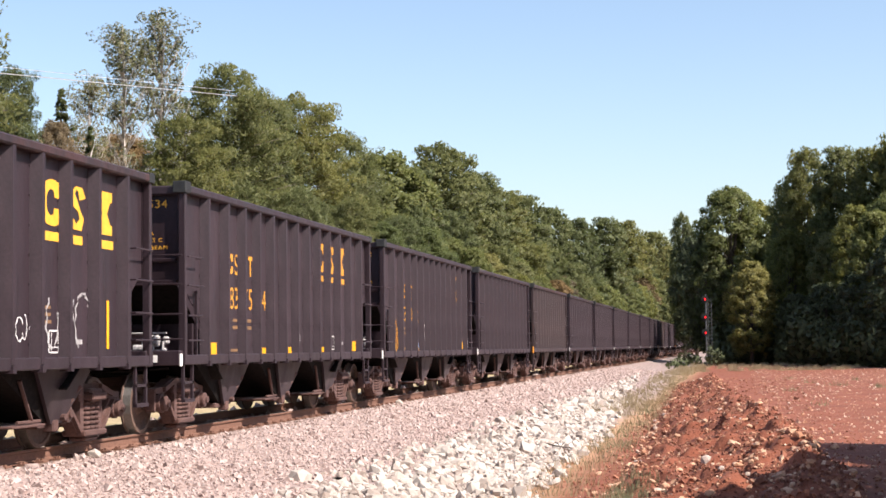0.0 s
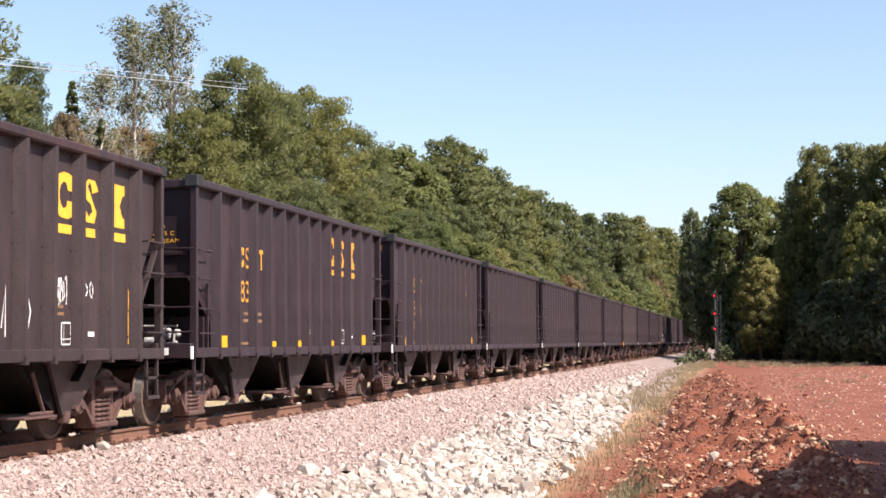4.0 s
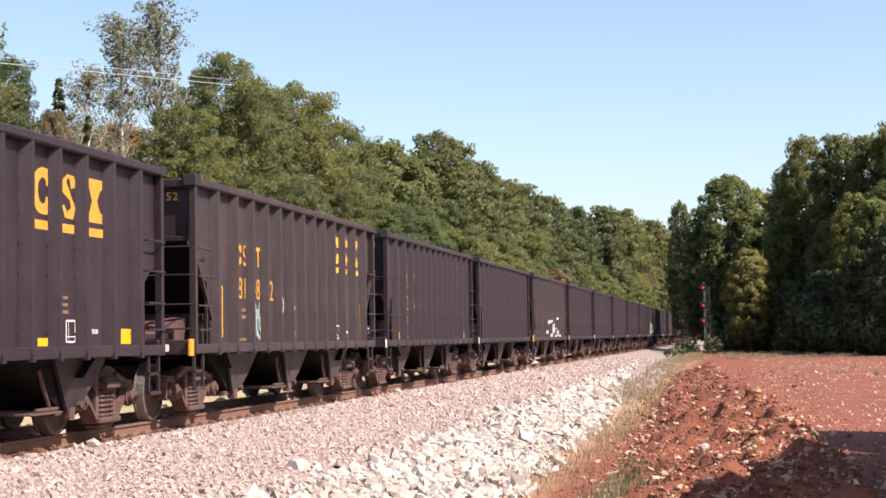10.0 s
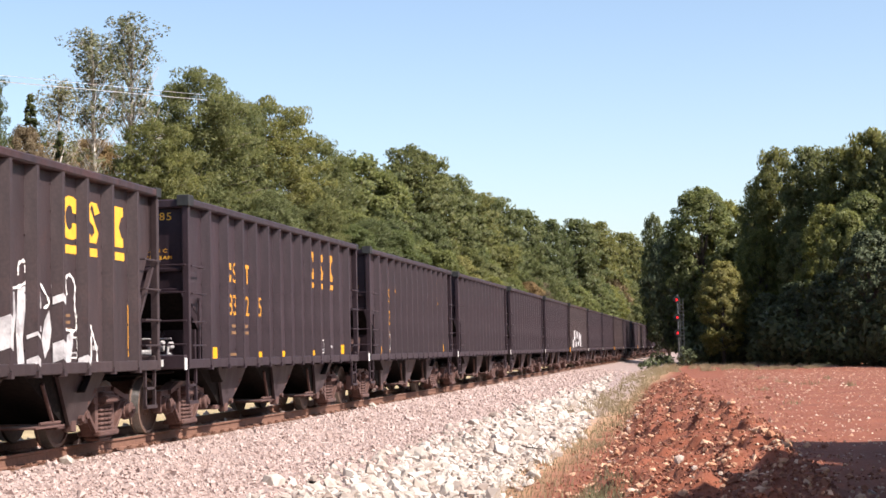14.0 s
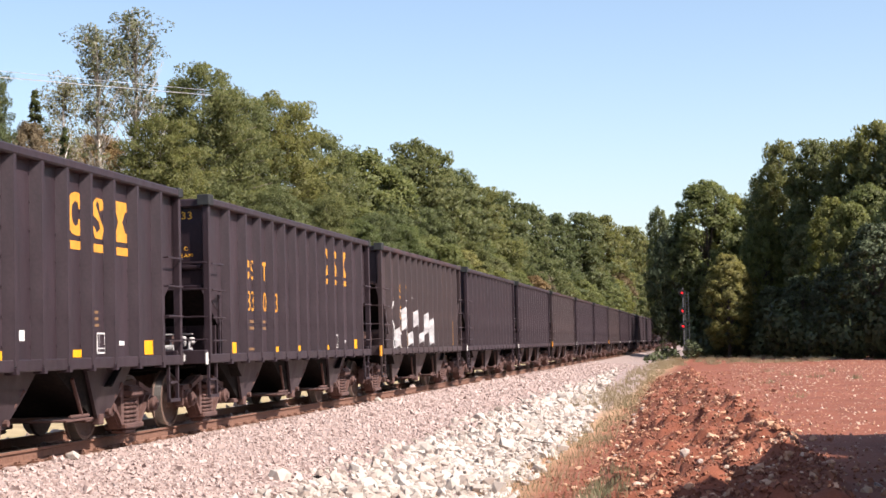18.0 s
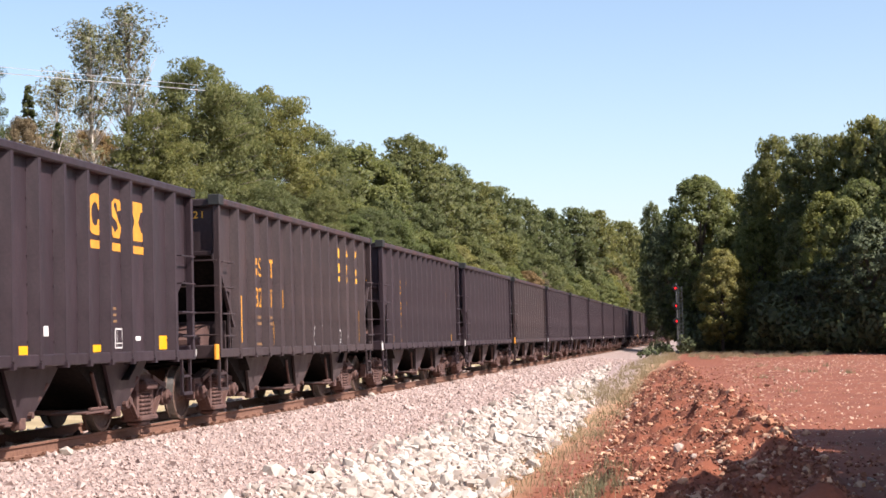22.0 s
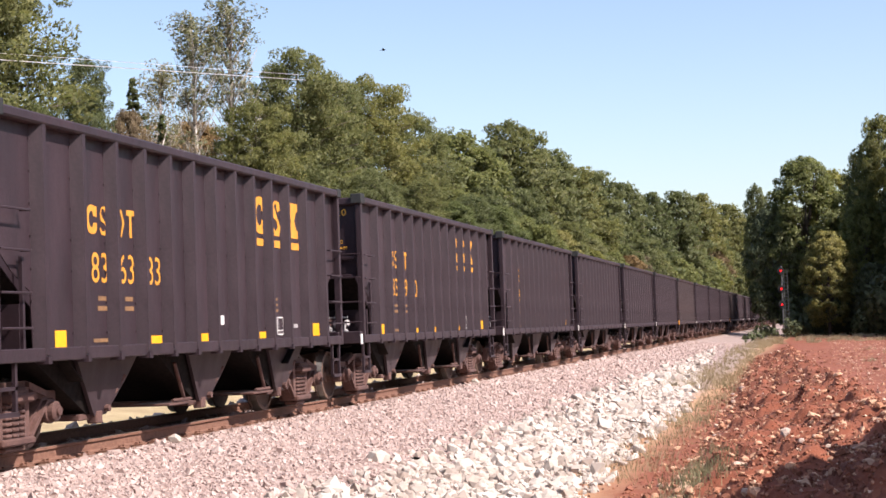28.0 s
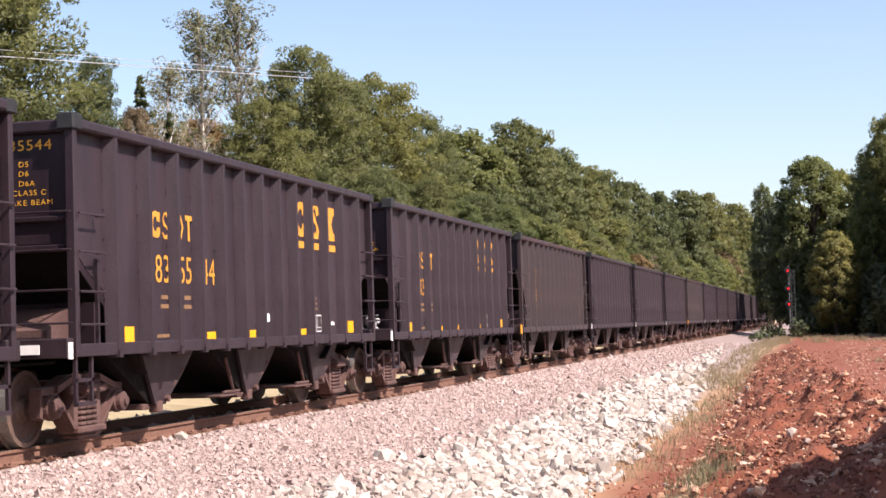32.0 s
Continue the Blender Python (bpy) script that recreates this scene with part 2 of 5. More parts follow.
def ground_material():
    """Red clay with tan and straw-coloured patches; crushed stone near the track."""
    m, nt, b = material("red_clay_ground", 0.95)
    wide, mid, fine = noise_tex(nt, 0.12, 5), noise_tex(nt, 1.1, 7, 0.65), noise_tex(nt, 14, 5, 0.7)
    clay = ramp(nt, mid, [(0.25, (0.118, 0.032, 0.014)), (0.5, (0.188, 0.051, 0.023)), (0.75, (0.245, 0.076, 0.037))])
    clay = mix(nt, ramp(nt, fine, [(0.52, (0, 0, 0)), (0.72, (0.6, 0.6, 0.6))]), clay, (0.27, 0.108, 0.064))
    clay = mix(nt, ramp(nt, fine, [(0.28, (0.7, 0.7, 0.7)), (0.42, (0, 0, 0))]), clay, (0.085, 0.030, 0.018))
    tan = ramp(nt, mid, [(0.3, (0.26, 0.19, 0.10)), (0.7, (0.42, 0.33, 0.19))])
    grit = ramp(nt, noise_tex(nt, 22, 3), [(0.3, (0.15, 0.102, 0.09)), (0.5, (0.285, 0.21, 0.187)), (0.72, (0.41, 0.32, 0.29))])
    tc = nt.nodes.new("ShaderNodeTexCoord")
    sp = nt.nodes.new("ShaderNodeSeparateXYZ")
    nt.links.new(tc.outputs["Object"], sp.inputs[0])
    add = nt.nodes.new("ShaderNodeMath")
    add.operation = "MULTIPLY_ADD"
    nt.links.new(mid, add.inputs[0])
    add.inputs[1].default_value = 2.4
    nt.links.new(sp.outputs[0], add.inputs[2])

    def step(lo, hi):
        mr = nt.nodes.new("ShaderNodeMapRange")
        mr.inputs[1].default_value, mr.inputs[2].default_value = lo, hi
        nt.links.new(add.outputs[0], mr.inputs[0])
        return mr.outputs[0]

    sandy = ramp(nt, mid, [(0.35, (0.30, 0.15, 0.075)), (0.65, (0.44, 0.28, 0.16))])
    c = mix(nt, step(-2.1, -1.3), sandy, clay)
    c = mix(nt, step(-2.75, -2.3), grit, c)
    c = mix(nt, step(-7.9, -7.5), ramp(nt, fine, [(0.3, (0.11, 0.06, 0.04)), (0.7, (0.24, 0.14, 0.095))]), c)
    c = mix(nt, step(-14.2, -13.4), tan, c)
    nt.links.new(c, b.inputs["Base Color"])
    bump(nt, b, fine, 0.6, 0.03)
    return m


GROUND = ground_material()


# ---- mesh helpers ----
def mesh_of(name, bm, mats, smooth=False):
    me = bpy.data.meshes.new(name)
    bm.to_mesh(me)
    bm.free()
    for m in (mats if isinstance(mats, (list, tuple)) else [mats]):
        me.materials.append(m)
    if smooth:
        for p in me.polygons:
            p.use_smooth = True
    return me


def link(name, me, parent=None, label="", at=None):
    ob = new(name, me)
    ob.parent = parent
    if at is not None:
        ob.matrix_basis = at
    return tagged(ob, label)


def part(name, bm, mat, parent, label="", at=None):
    return link(name, mesh_of(name, bm, mat), parent, label, at)


def raw(name, verts, faces, mat):
    me = bpy.data.meshes.new(name)
    me.from_pydata([tuple(v) for v in verts], [], [tuple(f) for f in faces])
    me.materials.append(mat)
    me.update()
    return me


def box(bm, x0, x1, y0, y1, z0, z1, bevel=0.0):
    r = bmesh.ops.create_cube(bm, size=1.0)
    vs = r["verts"]
    for v in vs:
        v.co = ((x0 + x1) / 2 + v.co.x * (x1 - x0), (y0 + y1) / 2 + v.co.y * (y1 - y0), (z0 + z1) / 2 + v.co.z * (z1 - z0))
    if bevel:
        bmesh.ops.bevel(bm, geom=list({e for v in vs for e in v.link_edges}), offset=bevel, segments=1, affect="EDGES")
    return bm


def boxes(*rows, bevel=0.0):
    bm = bmesh.new()
    for r in rows:
        box(bm, *r, bevel=bevel)
    return bm


def prism(bm, outline, axis, lo, hi):
    """A prism: the outline (two coordinates) pushed along the axis from lo to hi."""
    def at(p, q):
        return {"x": (q, p[0], p[1]), "y": (p[0], q, p[1]), "z": (p[0], p[1], q)}[axis]
    a = [bm.verts.new(at(p, lo)) for p in outline]
    c = [bm.verts.new(at(p, hi)) for p in outline]
    n = len(outline)
    bm.faces.new(a[::-1])
    bm.faces.new(c)
    for i in range(n):
        bm.faces.new((a[i], a[(i + 1) % n], c[(i + 1) % n], c[i]))
    bmesh.ops.recalc_face_normals(bm, faces=bm.faces)
    return bm


def tube(bm, a, c, r, n=8, r2=None):
    a, c = Vector(a), Vector(c)
    w = c - a
    res = bmesh.ops.create_cone(bm, cap_ends=True, segments=n, radius1=r, radius2=r if r2 is None else r2, depth=w.length)
    bmesh.ops.transform(bm, matrix=Matrix.Translation((a + c) / 2) @ w.to_track_quat("Z", "Y").to_matrix().to_4x4(), verts=res["verts"])
    return bm


def lathe(bm, profile, n=24):
    """Rings about the x axis: profile of (x, radius)."""
    rings = [[bm.verts.new((x, r * math.cos(2 * math.pi * k / n), r * math.sin(2 * math.pi * k / n))) for k in range(n)] for x, r in profile]
    out = []
    for a, c in zip(rings, rings[1:]):
        out.append([bm.faces.new((a[k], a[(k + 1) % n], c[(k + 1) % n], c[k])) for k in range(n)])
    bm.faces.new(rings[0][::-1])
    bm.faces.new(rings[-1])
    bmesh.ops.recalc_face_normals(bm, faces=bm.faces)
    return out


# ---- ground ----
TRACK_X = -9.98
PROFILE_X = (-900, -60, -34, -22, -15.5, -13.2, -12.4, -11.75, -9.14, -9.04, -8.60, -8.25, -6.2, -4.1, -3.4, 60, 900)
PROFILE_Z = (6.0, 2.5, 0.6, -0.2, -0.75, -0.55, -0.24, -0.205, -0.205, -0.176, -0.184, -0.27, -0.55, -0.96, -1.0, -1.0, -1.0)
PLAIN_Z = (6.0, 2.5, 0.6, -0.2, -0.75, -0.55, -0.24, -0.205, -0.205, -0.176, -0.184, -0.27, -0.42, -0.52, -0.50, -0.32, -0.3)
# the spoil bank: where its toe and its crest lie, going along the track, and its section from toe to crest
BANK_Y = (13, 17, 19, 22, 27, 32, 39, 48, 60, 72, 90)
CREST_X = (0.95, 0.94, 0.86, 0.76, 0.78, 0.42, 0.06, -0.52, -0.98, -1.30, -1.7)
TOE_X = (-1.95, -2.0, -2.05, -2.1, -2.1, -2.12, -2.3, -2.7, -3.0, -3.25, -3.5)
BANK_S = (0, 0.12, 0.35, 0.60, 0.82, 0.95, 1.0)
BANK_Z = (-0.97, -0.86, -0.62, -0.42, -0.20, -0.10, -0.10)


def rough_xy(x, y, scale, octaves=4):
    """Cheap smooth noise on arrays, -1 to 1."""
    out, amp = np.zeros_like(x), 1.0
    for k in range(octaves):
        f = scale * 1.9 ** k
        out += amp * np.sin(f * x * 1.7 + 1.3 * k + 2.1 * np.sin(f * y * 0.9 + k)) * np.sin(f * y * 1.3 + 0.7 * k + 1.7 * np.sin(f * x * 0.8 - k))
        amp *= 0.55
    return out / 1.8


def bank_u(x, y):
    """How far up the spoil bank a spot lies: 0 at its toe, 1 at its crest."""
    toe, crest = np.interp(y, BANK_Y, TOE_X), np.interp(y, BANK_Y, CREST_X)
    return (x - toe) / (crest - toe)


def bank_x(u, y):
    return np.interp(y, BANK_Y, TOE_X) * (1 - u) + np.interp(y, BANK_Y, CREST_X) * u


def ground_z(x, y):
    x, y = np.asarray(x, float), np.asarray(y, float)
    u = bank_u(x, y)
    over = x - np.interp(y, BANK_Y, CREST_X)
    bank = np.where(over > 0, np.interp(over, (0, 0.10, 0.30, 1.2), (-0.10, -0.17, -0.30, -0.33)), np.interp(u, BANK_S, BANK_Z))
    full = np.where(u > 0, bank, np.interp(x, PROFILE_X, PROFILE_Z))
    plain = np.interp(x, PROFILE_X, PLAIN_Z)
    c = np.clip((y - 62) / 34.0, 0, 1)
    z = full + (plain - full) * c * c * (3 - 2 * c)
    near = np.clip((14 - y) / 6.0, 0, 1) * np.clip((x + 4) / 2, 0, 1)
    z = z + (np.minimum(z, -0.45) - z) * near
    clay = np.clip((x + 3.9) / 1.0, 0, 1)
    face = np.clip(u / 0.15, 0, 1) * np.clip((1.10 - u) / 0.15, 0, 1) * np.clip((85 - y) / 20, 0, 1) * np.clip((y - 10) / 3, 0, 1)
    # tooth marks and slumps: short steps that drop towards the ditch
    q = 1.5 * (x - 0.22 * y) + 0.9 * rough_xy(x, y, 0.8, 3)
    q = q - np.floor(q)
    step = np.clip(q / 0.22, 0, 1) - q
    keep = np.clip(0.35 + rough_xy(x + 7, y, 1.1, 3), 0, 1)
    z = z + clay * 0.03 * rough_xy(x, y, 0.9) + face * (0.085 * rough_xy(x + 3, y, 2.6, 5) + 0.36 * step * keep)
    return z + np.clip((-13 - x) / 6, 0, 1) * 0.15 * rough_xy(x, y, 0.25)


def build_ground():
    xs = np.unique(np.round(np.concatenate([[-900, -500, -250, -120, -80, -60, -50, -42], np.arange(-36, -12, 1.5), np.arange(-12, -9.4, 0.25), np.arange(-9.4, -8.2, 0.06), np.arange(-8.2, -4.2, 0.25),
                                            np.arange(-4.2, 2.6, 0.06), np.arange(2.6, 8, 0.4), np.arange(8, 40, 4), [50, 80, 140, 300, 900]]), 3))
    ys = np.unique(np.round(np.concatenate([[-900, -400, -150, -60, -30, -15, -5, 0, 4, 8], np.arange(10, 34, 0.12), np.arange(34, 70, 0.3),
                                            np.arange(70, 160, 1.5), np.arange(160, 420, 12), [450, 600, 900, 1600, 3000]]), 3))
    gx, gy = np.meshgrid(xs, ys)
    gz = ground_z(gx, gy)
    nx, ny = len(xs), len(ys)
    k = (np.arange(ny - 1)[:, None] * nx + np.arange(nx - 1)[None]).ravel()
    me = bpy.data.meshes.new("ground")
    me.from_pydata(np.stack([gx.ravel(), gy.ravel(), gz.ravel()], 1).tolist(), [], np.stack([k, k + 1, k + nx + 1, k + nx], 1).tolist())
    me.materials.append(GROUND)
    for p in me.polygons:
        p.use_smooth = True
    return tagged(new("ground", me), "red clay field, ditch and spoil bank beside the track", "ground", kind="structure")


build_ground()


# ---- track ----
def build_track():
    track = tagged(new("railway_track"), "rust-brown steel rails on timber ties in ballast", "railway track", kind="structure")
    prof = [(-0.068, -0.172), (0.068, -0.172), (0.068, -0.158), (0.012, -0.14), (0.010, -0.045), (0.036, -0.035), (0.036, -0.004), (0.028, 0.0), (-0.028, 0.0), (-0.036, -0.004),
            (-0.036, -0.035), (-0.010, -0.045), (-0.012, -0.14), (-0.068, -0.158)]
    for side in (-0.753, 0.753):
        bm = bmesh.new()
        prism(bm, [(TRACK_X + side + p, q) for p, q in prof], "y", -40, 700)
        me = mesh_of("rail", bm, [RAIL_SIDE, RAIL_TOP])
        for f in me.polygons:
            if f.normal.z > 0.9 and f.center.z > -0.01:
                f.material_index = 1
        link("rail", me, track)
    bm = boxes((-1.3, 1.3, -0.115, 0.115, -0.37, -0.188), bevel=0.012)
    tie = mesh_of("tie", bm, TIE)
    bm = boxes((-0.18, 0.18, -0.09, 0.09, -0.195, -0.160), (0.07, 0.11, -0.07, -0.03, -0.165, -0.135), (0.07, 0.11, 0.03, 0.07, -0.165, -0.135))
    plate = mesh_of("tie_plate", bm, RAIL_SIDE)
    for k in range(150):
        y = 9 + 0.53 * k
        link("tie", tie, track, at=pose(TRACK_X + random.uniform(-0.04, 0.04), y, 0, 0, 0, random.uniform(-1, 1)))
        if k < 110:
            link("tie_plate", plate, track, at=pose(TRACK_X + 0.753, y, 0))
    bm = bmesh.new()
    for k in range(150):
        box(bm, TRACK_X - 1.3, TRACK_X + 1.3, 88.6 + k, 88.84 + k, -0.3, -0.19)
    tagged(part("far_ties", bm, TIE, track), kind="stuff")


build_track()


# ---- the coal cars ----
POSTS = (1.12, 2.10, 3.00, 3.84, 4.66, 5.46, 6.26, 7.06, 7.84, 8.63, 9.45, 10.36, 11.34)
BODY = 12.24     # over the corner posts
CAR = 13.61      # over the couplers
HALF = 1.60
PANEL = 0.06      # the side sheets lie this far inside the nominal side line
PROUD = 0.07      # and the posts stand this far outside it
SILL, TOP = 1.07, 3.80
LETTERS = {}


def glyph(ch):
    """Outline of one character, 1 high, as vertices and faces."""
    if ch not in LETTERS:
        cu = bpy.data.curves.new("glyph", "FONT")
        cu.body, cu.size, cu.resolution_u = ch, 1.42, 3
        ob = bpy.data.objects.new("glyph", cu)
        me = bpy.data.meshes.new_from_object(ob)
        vs = np.array([v.co[:2] for v in me.vertices]) if len(me.vertices) else np.zeros((0, 2))
        LETTERS[ch] = (vs, [tuple(p.vertices) for p in me.polygons], vs[:, 0].max() if len(vs) else 0.4)
        bpy.data.objects.remove(ob), bpy.data.curves.remove(cu), bpy.data.meshes.remove(me)
    return LETTERS[ch]


def writing(words, height, squeeze=1.0, gap=0.12):
    """Vertices (u to the right, v up, from the lower left) and faces of a line of characters."""
    vs, fs, u = [], [], 0.0
    for ch in words:
        v, f, w = glyph(ch)
        fs += [tuple(i + len(vs) for i in face) for face in f]
        vs += [((a + u) * height * squeeze, b * height) for a, b in v]
        u += w + gap
    return vs, fs


def on_side(name, vs, fs, y, z, mat, parent, label="", out=0.004):
    """Flat paintwork on the car's right side: u along +y, v up."""
    return link(name, raw(name, [(HALF + out, y + 0.24 + u, z + v) for u, v in vs], fs, mat), parent, label)


def rects(*rows):
    """Rectangles (u0, u1, v0, v1) as vertices and faces."""
    vs, fs = [], []
    for a, c, d, e in rows:
        n = len(vs)
        vs += [(a, d), (c, d), (c, e), (a, e)]
        fs.append((n, n + 1, n + 2, n + 3))
    return vs, fs


def stroke(points, width):
    """A painted line through the points, with a width that swells."""
    vs, fs = [], []
    p = [Vector(q) for q in points]
    for i, q in enumerate(p):
        t = (p[min(i + 1, len(p) - 1)] - p[max(i - 1, 0)]).normalized()
        w = width * (0.65 + 0.35 * math.sin(i * 1.9 + q.x * 3))
        n = Vector((-t.y, t.x)) * w / 2
        vs += [tuple(q + n), tuple(q - n)]
    for i in range(len(p) - 1):
        fs.append((2 * i, 2 * i + 1, 2 * i + 3, 2 * i + 2))
    return vs, fs


def wheel_mesh():
    bm = bmesh.new()
    for s in (-1, 1):
        prof = [(0.655, 0.47), (0.675, 0.487), (0.69, 0.487), (0.70, 0.462), (0.82, 0.452), (0.825, 0.40), (0.80, 0.39), (0.775, 0.33), (0.765, 0.17), (0.80, 0.13), (0.86, 0.12), (0.86, 0.085)]
        b2 = bmesh.new()
        bands = lathe(b2, [(s * x, r) for x, r in prof], 20)
        for f in bands[3]:
            f.material_index = 1
        me = bpy.data.meshes.new("w")
        b2.to_mesh(me)
        b2.free()
        bm.from_mesh(me)
        bpy.data.meshes.remove(me)
    tube(bm, (-1.08, 0, 0), (1.08, 0, 0), 0.085, 12)
    # bolts of the end caps, so that the turning shows
    for s in (-1, 1):
        for k in range(3):
            a = k * 2.094
            tube(bm, (s * 1.16, 0.06 * math.cos(a), 0.06 * math.sin(a)), (s * 1.20, 0.06 * math.cos(a), 0.06 * math.sin(a)), 0.018, 6)
    return mesh_of("wheelset", bm, [WHEEL_STEEL, TREAD_STEEL])


def side_frame_mesh():
    """A cast truck side: arched top member, slanting arms, columns round an open spring window, bearing jaws."""
    bm = bmesh.new()
    prism(bm, [(-1.08, 0.61), (-1.08, 0.69), (-0.74, 0.71), (-0.40, 0.83), (0.40, 0.83), (0.74, 0.71), (1.08, 0.69), (1.08, 0.61), (0.72, 0.60), (0.38, 0.70), (-0.38, 0.70), (-0.72, 0.60)], "x", -0.07, 0.09)
    for s in (-1, 1):
        prism(bm, [(s * 0.36, 0.13), (s * 0.24, 0.13), (s * 0.34, 0.27), (s * 0.72, 0.61), (s * 0.86, 0.61)], "x", -0.06, 0.10)
        prism(bm, [(s * 0.38, 0.17), (s * 0.33, 0.21), (s * 0.76, 0.59), (s * 0.82, 0.59)], "x", 0.10, 0.155)
        prism(bm, [(s * 0.25, 0.20), (s * 0.36, 0.20), (s * 0.36, 0.76), (s * 0.25, 0.76)], "x", -0.05, 0.13)
        prism(bm, [(s * 1.03, 0.34), (s * 1.10, 0.36), (s * 1.10, 0.66), (s * 1.03, 0.66)], "x", -0.05, 0.08)
        prism(bm, [(s * 0.70, 0.46), (s * 0.76, 0.40), (s * 0.76, 0.64), (s * 0.70, 0.64)], "x", -0.05, 0.08)
        prism(bm, [(s * 0.36, 0.74), (s * 0.36, 0.82), (s * 0.76, 0.705), (s * 0.76, 0.635)], "x", 0.09, 0.14)
        box(bm, 0.09, 0.17, s * 0.44 - 0.05, s * 0.44 + 0.05, 0.60, 0.70, 0.015)
    box(bm, -0.14, 0.21, -0.37, 0.37, 0.12, 0.205, 0.02)
    box(bm, -0.10, 0.14, -0.24, 0.24, 0.05, 0.125, 0.03)
    return mesh_of("side_frame", bm, STEEL_DIRTY)


def spring_mesh():
    """Three coil springs side by side: each a lathed body with a deep groove between its turns."""
    bm = bmesh.new()
    for y in (-0.16, 0.0, 0.16):
        rings = []
        for k in range(6):
            z = 0.205 + k * 0.066
            for r, q in ((0.046, 0.0), (0.082, 0.014), (0.086, 0.030), (0.078, 0.044), (0.046, 0.056)):
                rings.append([bm.verts.new((0.10 + r * math.cos(a * 0.785), y + r * math.sin(a * 0.785), z + q)) for a in range(8)])
        for g, h in zip(rings, rings[1:]):
            for a in range(8):
                bm.faces.new((g[a], g[(a + 1) % 8], h[(a + 1) % 8], h[a]))
    bmesh.ops.recalc_face_normals(bm, faces=bm.faces)
    return mesh_of("spring_nest", bm, STEEL_DIRTY)


def build_truck(parent, y):
    bm = bmesh.new()
    box(bm, -1.25, 1.25, -0.20, 0.20, 0.58, 0.76, 0.03)
    box(bm, -0.35, 0.35, -0.32, 0.32, 0.70, 0.88, 0.03)
    box(bm, 1.08, 1.30, -0.24, 0.24, 0.60, 0.70, 0.02)
    truck = part("truck", bm, STEEL_DIRTY, parent, at=pose(0, y, 0))
    for s in (1, -1):
        turn = pose(s * 1.03, 0, 0, 0, 0, 0 if s > 0 else 180)
        link("side_frame", MESH["side_frame"], truck, at=turn)
        link("spring_nest", MESH["spring"], truck, at=turn)
        for a in (-0.89, 0.89):
            link("bearing_cap", MESH["bearing"], truck, at=pose(s * 1.03, a, 0.457, 0, 0, 0 if s > 0 else 180))
    for a in (-0.89, 0.89):
        w = link("wheelset", MESH["wheelset"], truck, at=pose(0, a, 0.457))
        WHEELS.append((w, a))
    link("brake_beam", MESH["brake_beam"], truck)
    return truck


MESH, WHEELS = {}, []
MESH["wheelset"], MESH["side_frame"], MESH["spring"] = wheel_mesh(), side_frame_mesh(), spring_mesh()
_bm = bmesh.new()
lathe(_bm, [(-0.12, 0.135), (0.02, 0.14), (0.03, 0.125), (0.06, 0.125), (0.07, 0.145), (0.13, 0.145), (0.14, 0.122), (0.20, 0.118), (0.215, 0.095), (0.225, 0.06), (0.25, 0.055)], 16)
MESH["bearing"] = mesh_of("bearing_cap", _bm, STEEL_DIRTY)
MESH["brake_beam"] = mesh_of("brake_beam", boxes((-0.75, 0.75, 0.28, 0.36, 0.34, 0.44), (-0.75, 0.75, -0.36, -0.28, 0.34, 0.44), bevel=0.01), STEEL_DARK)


def post_mesh(mat):
    """A pressed side post: a channel that stands out from the sheet, flared at the foot."""
    bm = bmesh.new()
    prism(bm, [(HALF - PANEL, -0.125), (HALF + PROUD, -0.038), (HALF + PROUD, 0.038), (HALF - PANEL, 0.125)], "z", SILL + 0.05, TOP - 0.11)
    prism(bm, [(HALF - PANEL, -0.065), (HALF + PROUD + 0.015, -0.045), (HALF + PROUD + 0.015, 0.045), (HALF - PANEL, 0.065)], "z", SILL - 0.05, SILL + 0.03)
    for k in range(7):
        z = 1.35 + 0.36 * k
        for s in (-1, 1):
            box(bm, HALF - PANEL, HALF - PANEL + 0.016, s * 0.142 - 0.010, s * 0.142 + 0.010, z, z + 0.022)
    return mesh_of("side_post", bm, mat)


def chute_mesh(c):
    """Sloping sheets of a discharge pocket, full width, to the gate, blackened for shade."""
    bm = bmesh.new()
    a = [bm.verts.new((x, y, SILL + 0.03)) for x, y in ((-1.31, c - 1.75), (1.31, c - 1.75), (1.31, c + 0.78), (-1.31, c + 0.78))]
    d = [bm.verts.new((x, y, 0.36)) for x, y in ((-1.16, c - 0.06), (1.16, c - 0.06), (1.16, c + 0.28), (-1.16, c + 0.28))]
    for i in range(4):
        bm.faces.new((a[i], a[(i + 1) % 4], d[(i + 1) % 4], d[i]))
    bm.faces.new(d)
    bm.faces.new(a[::-1])
    bmesh.ops.recalc_face_normals(bm, faces=bm.faces)
    return bm


def pocket_side_mesh(c, s):
    """The near-upright side plate of a pocket, wide above and narrow at the gate, with a turned edge."""
    bm = bmesh.new()
    top, low = [(c - 0.74, SILL + 0.03), (c + 1.05, SILL + 0.03)], [(c + 0.34, 0.34), (c + 0.02, 0.34)]
    outer = [bm.verts.new((s * 1.37, y, z)) for y, z in top] + [bm.verts.new((s * 1.315, c + 0.72, 0.74))] + [bm.verts.new((s * 1.22, y, z)) for y, z in low] + [bm.verts.new((s * 1.30, c - 0.36, 0.70))]
    inner = [bm.verts.new((v.co.x - s * 0.05, v.co.y, v.co.z)) for v in outer]
    n = len(outer)
    for ring in (outer, inner):
        bm.faces.new((ring[0], ring[1], ring[2], ring[5]))
        bm.faces.new((ring[5], ring[2], ring[3], ring[4]))
    for i in range(n):
        bm.faces.new((outer[i], outer[(i + 1) % n], inner[(i + 1) % n], inner[i]))
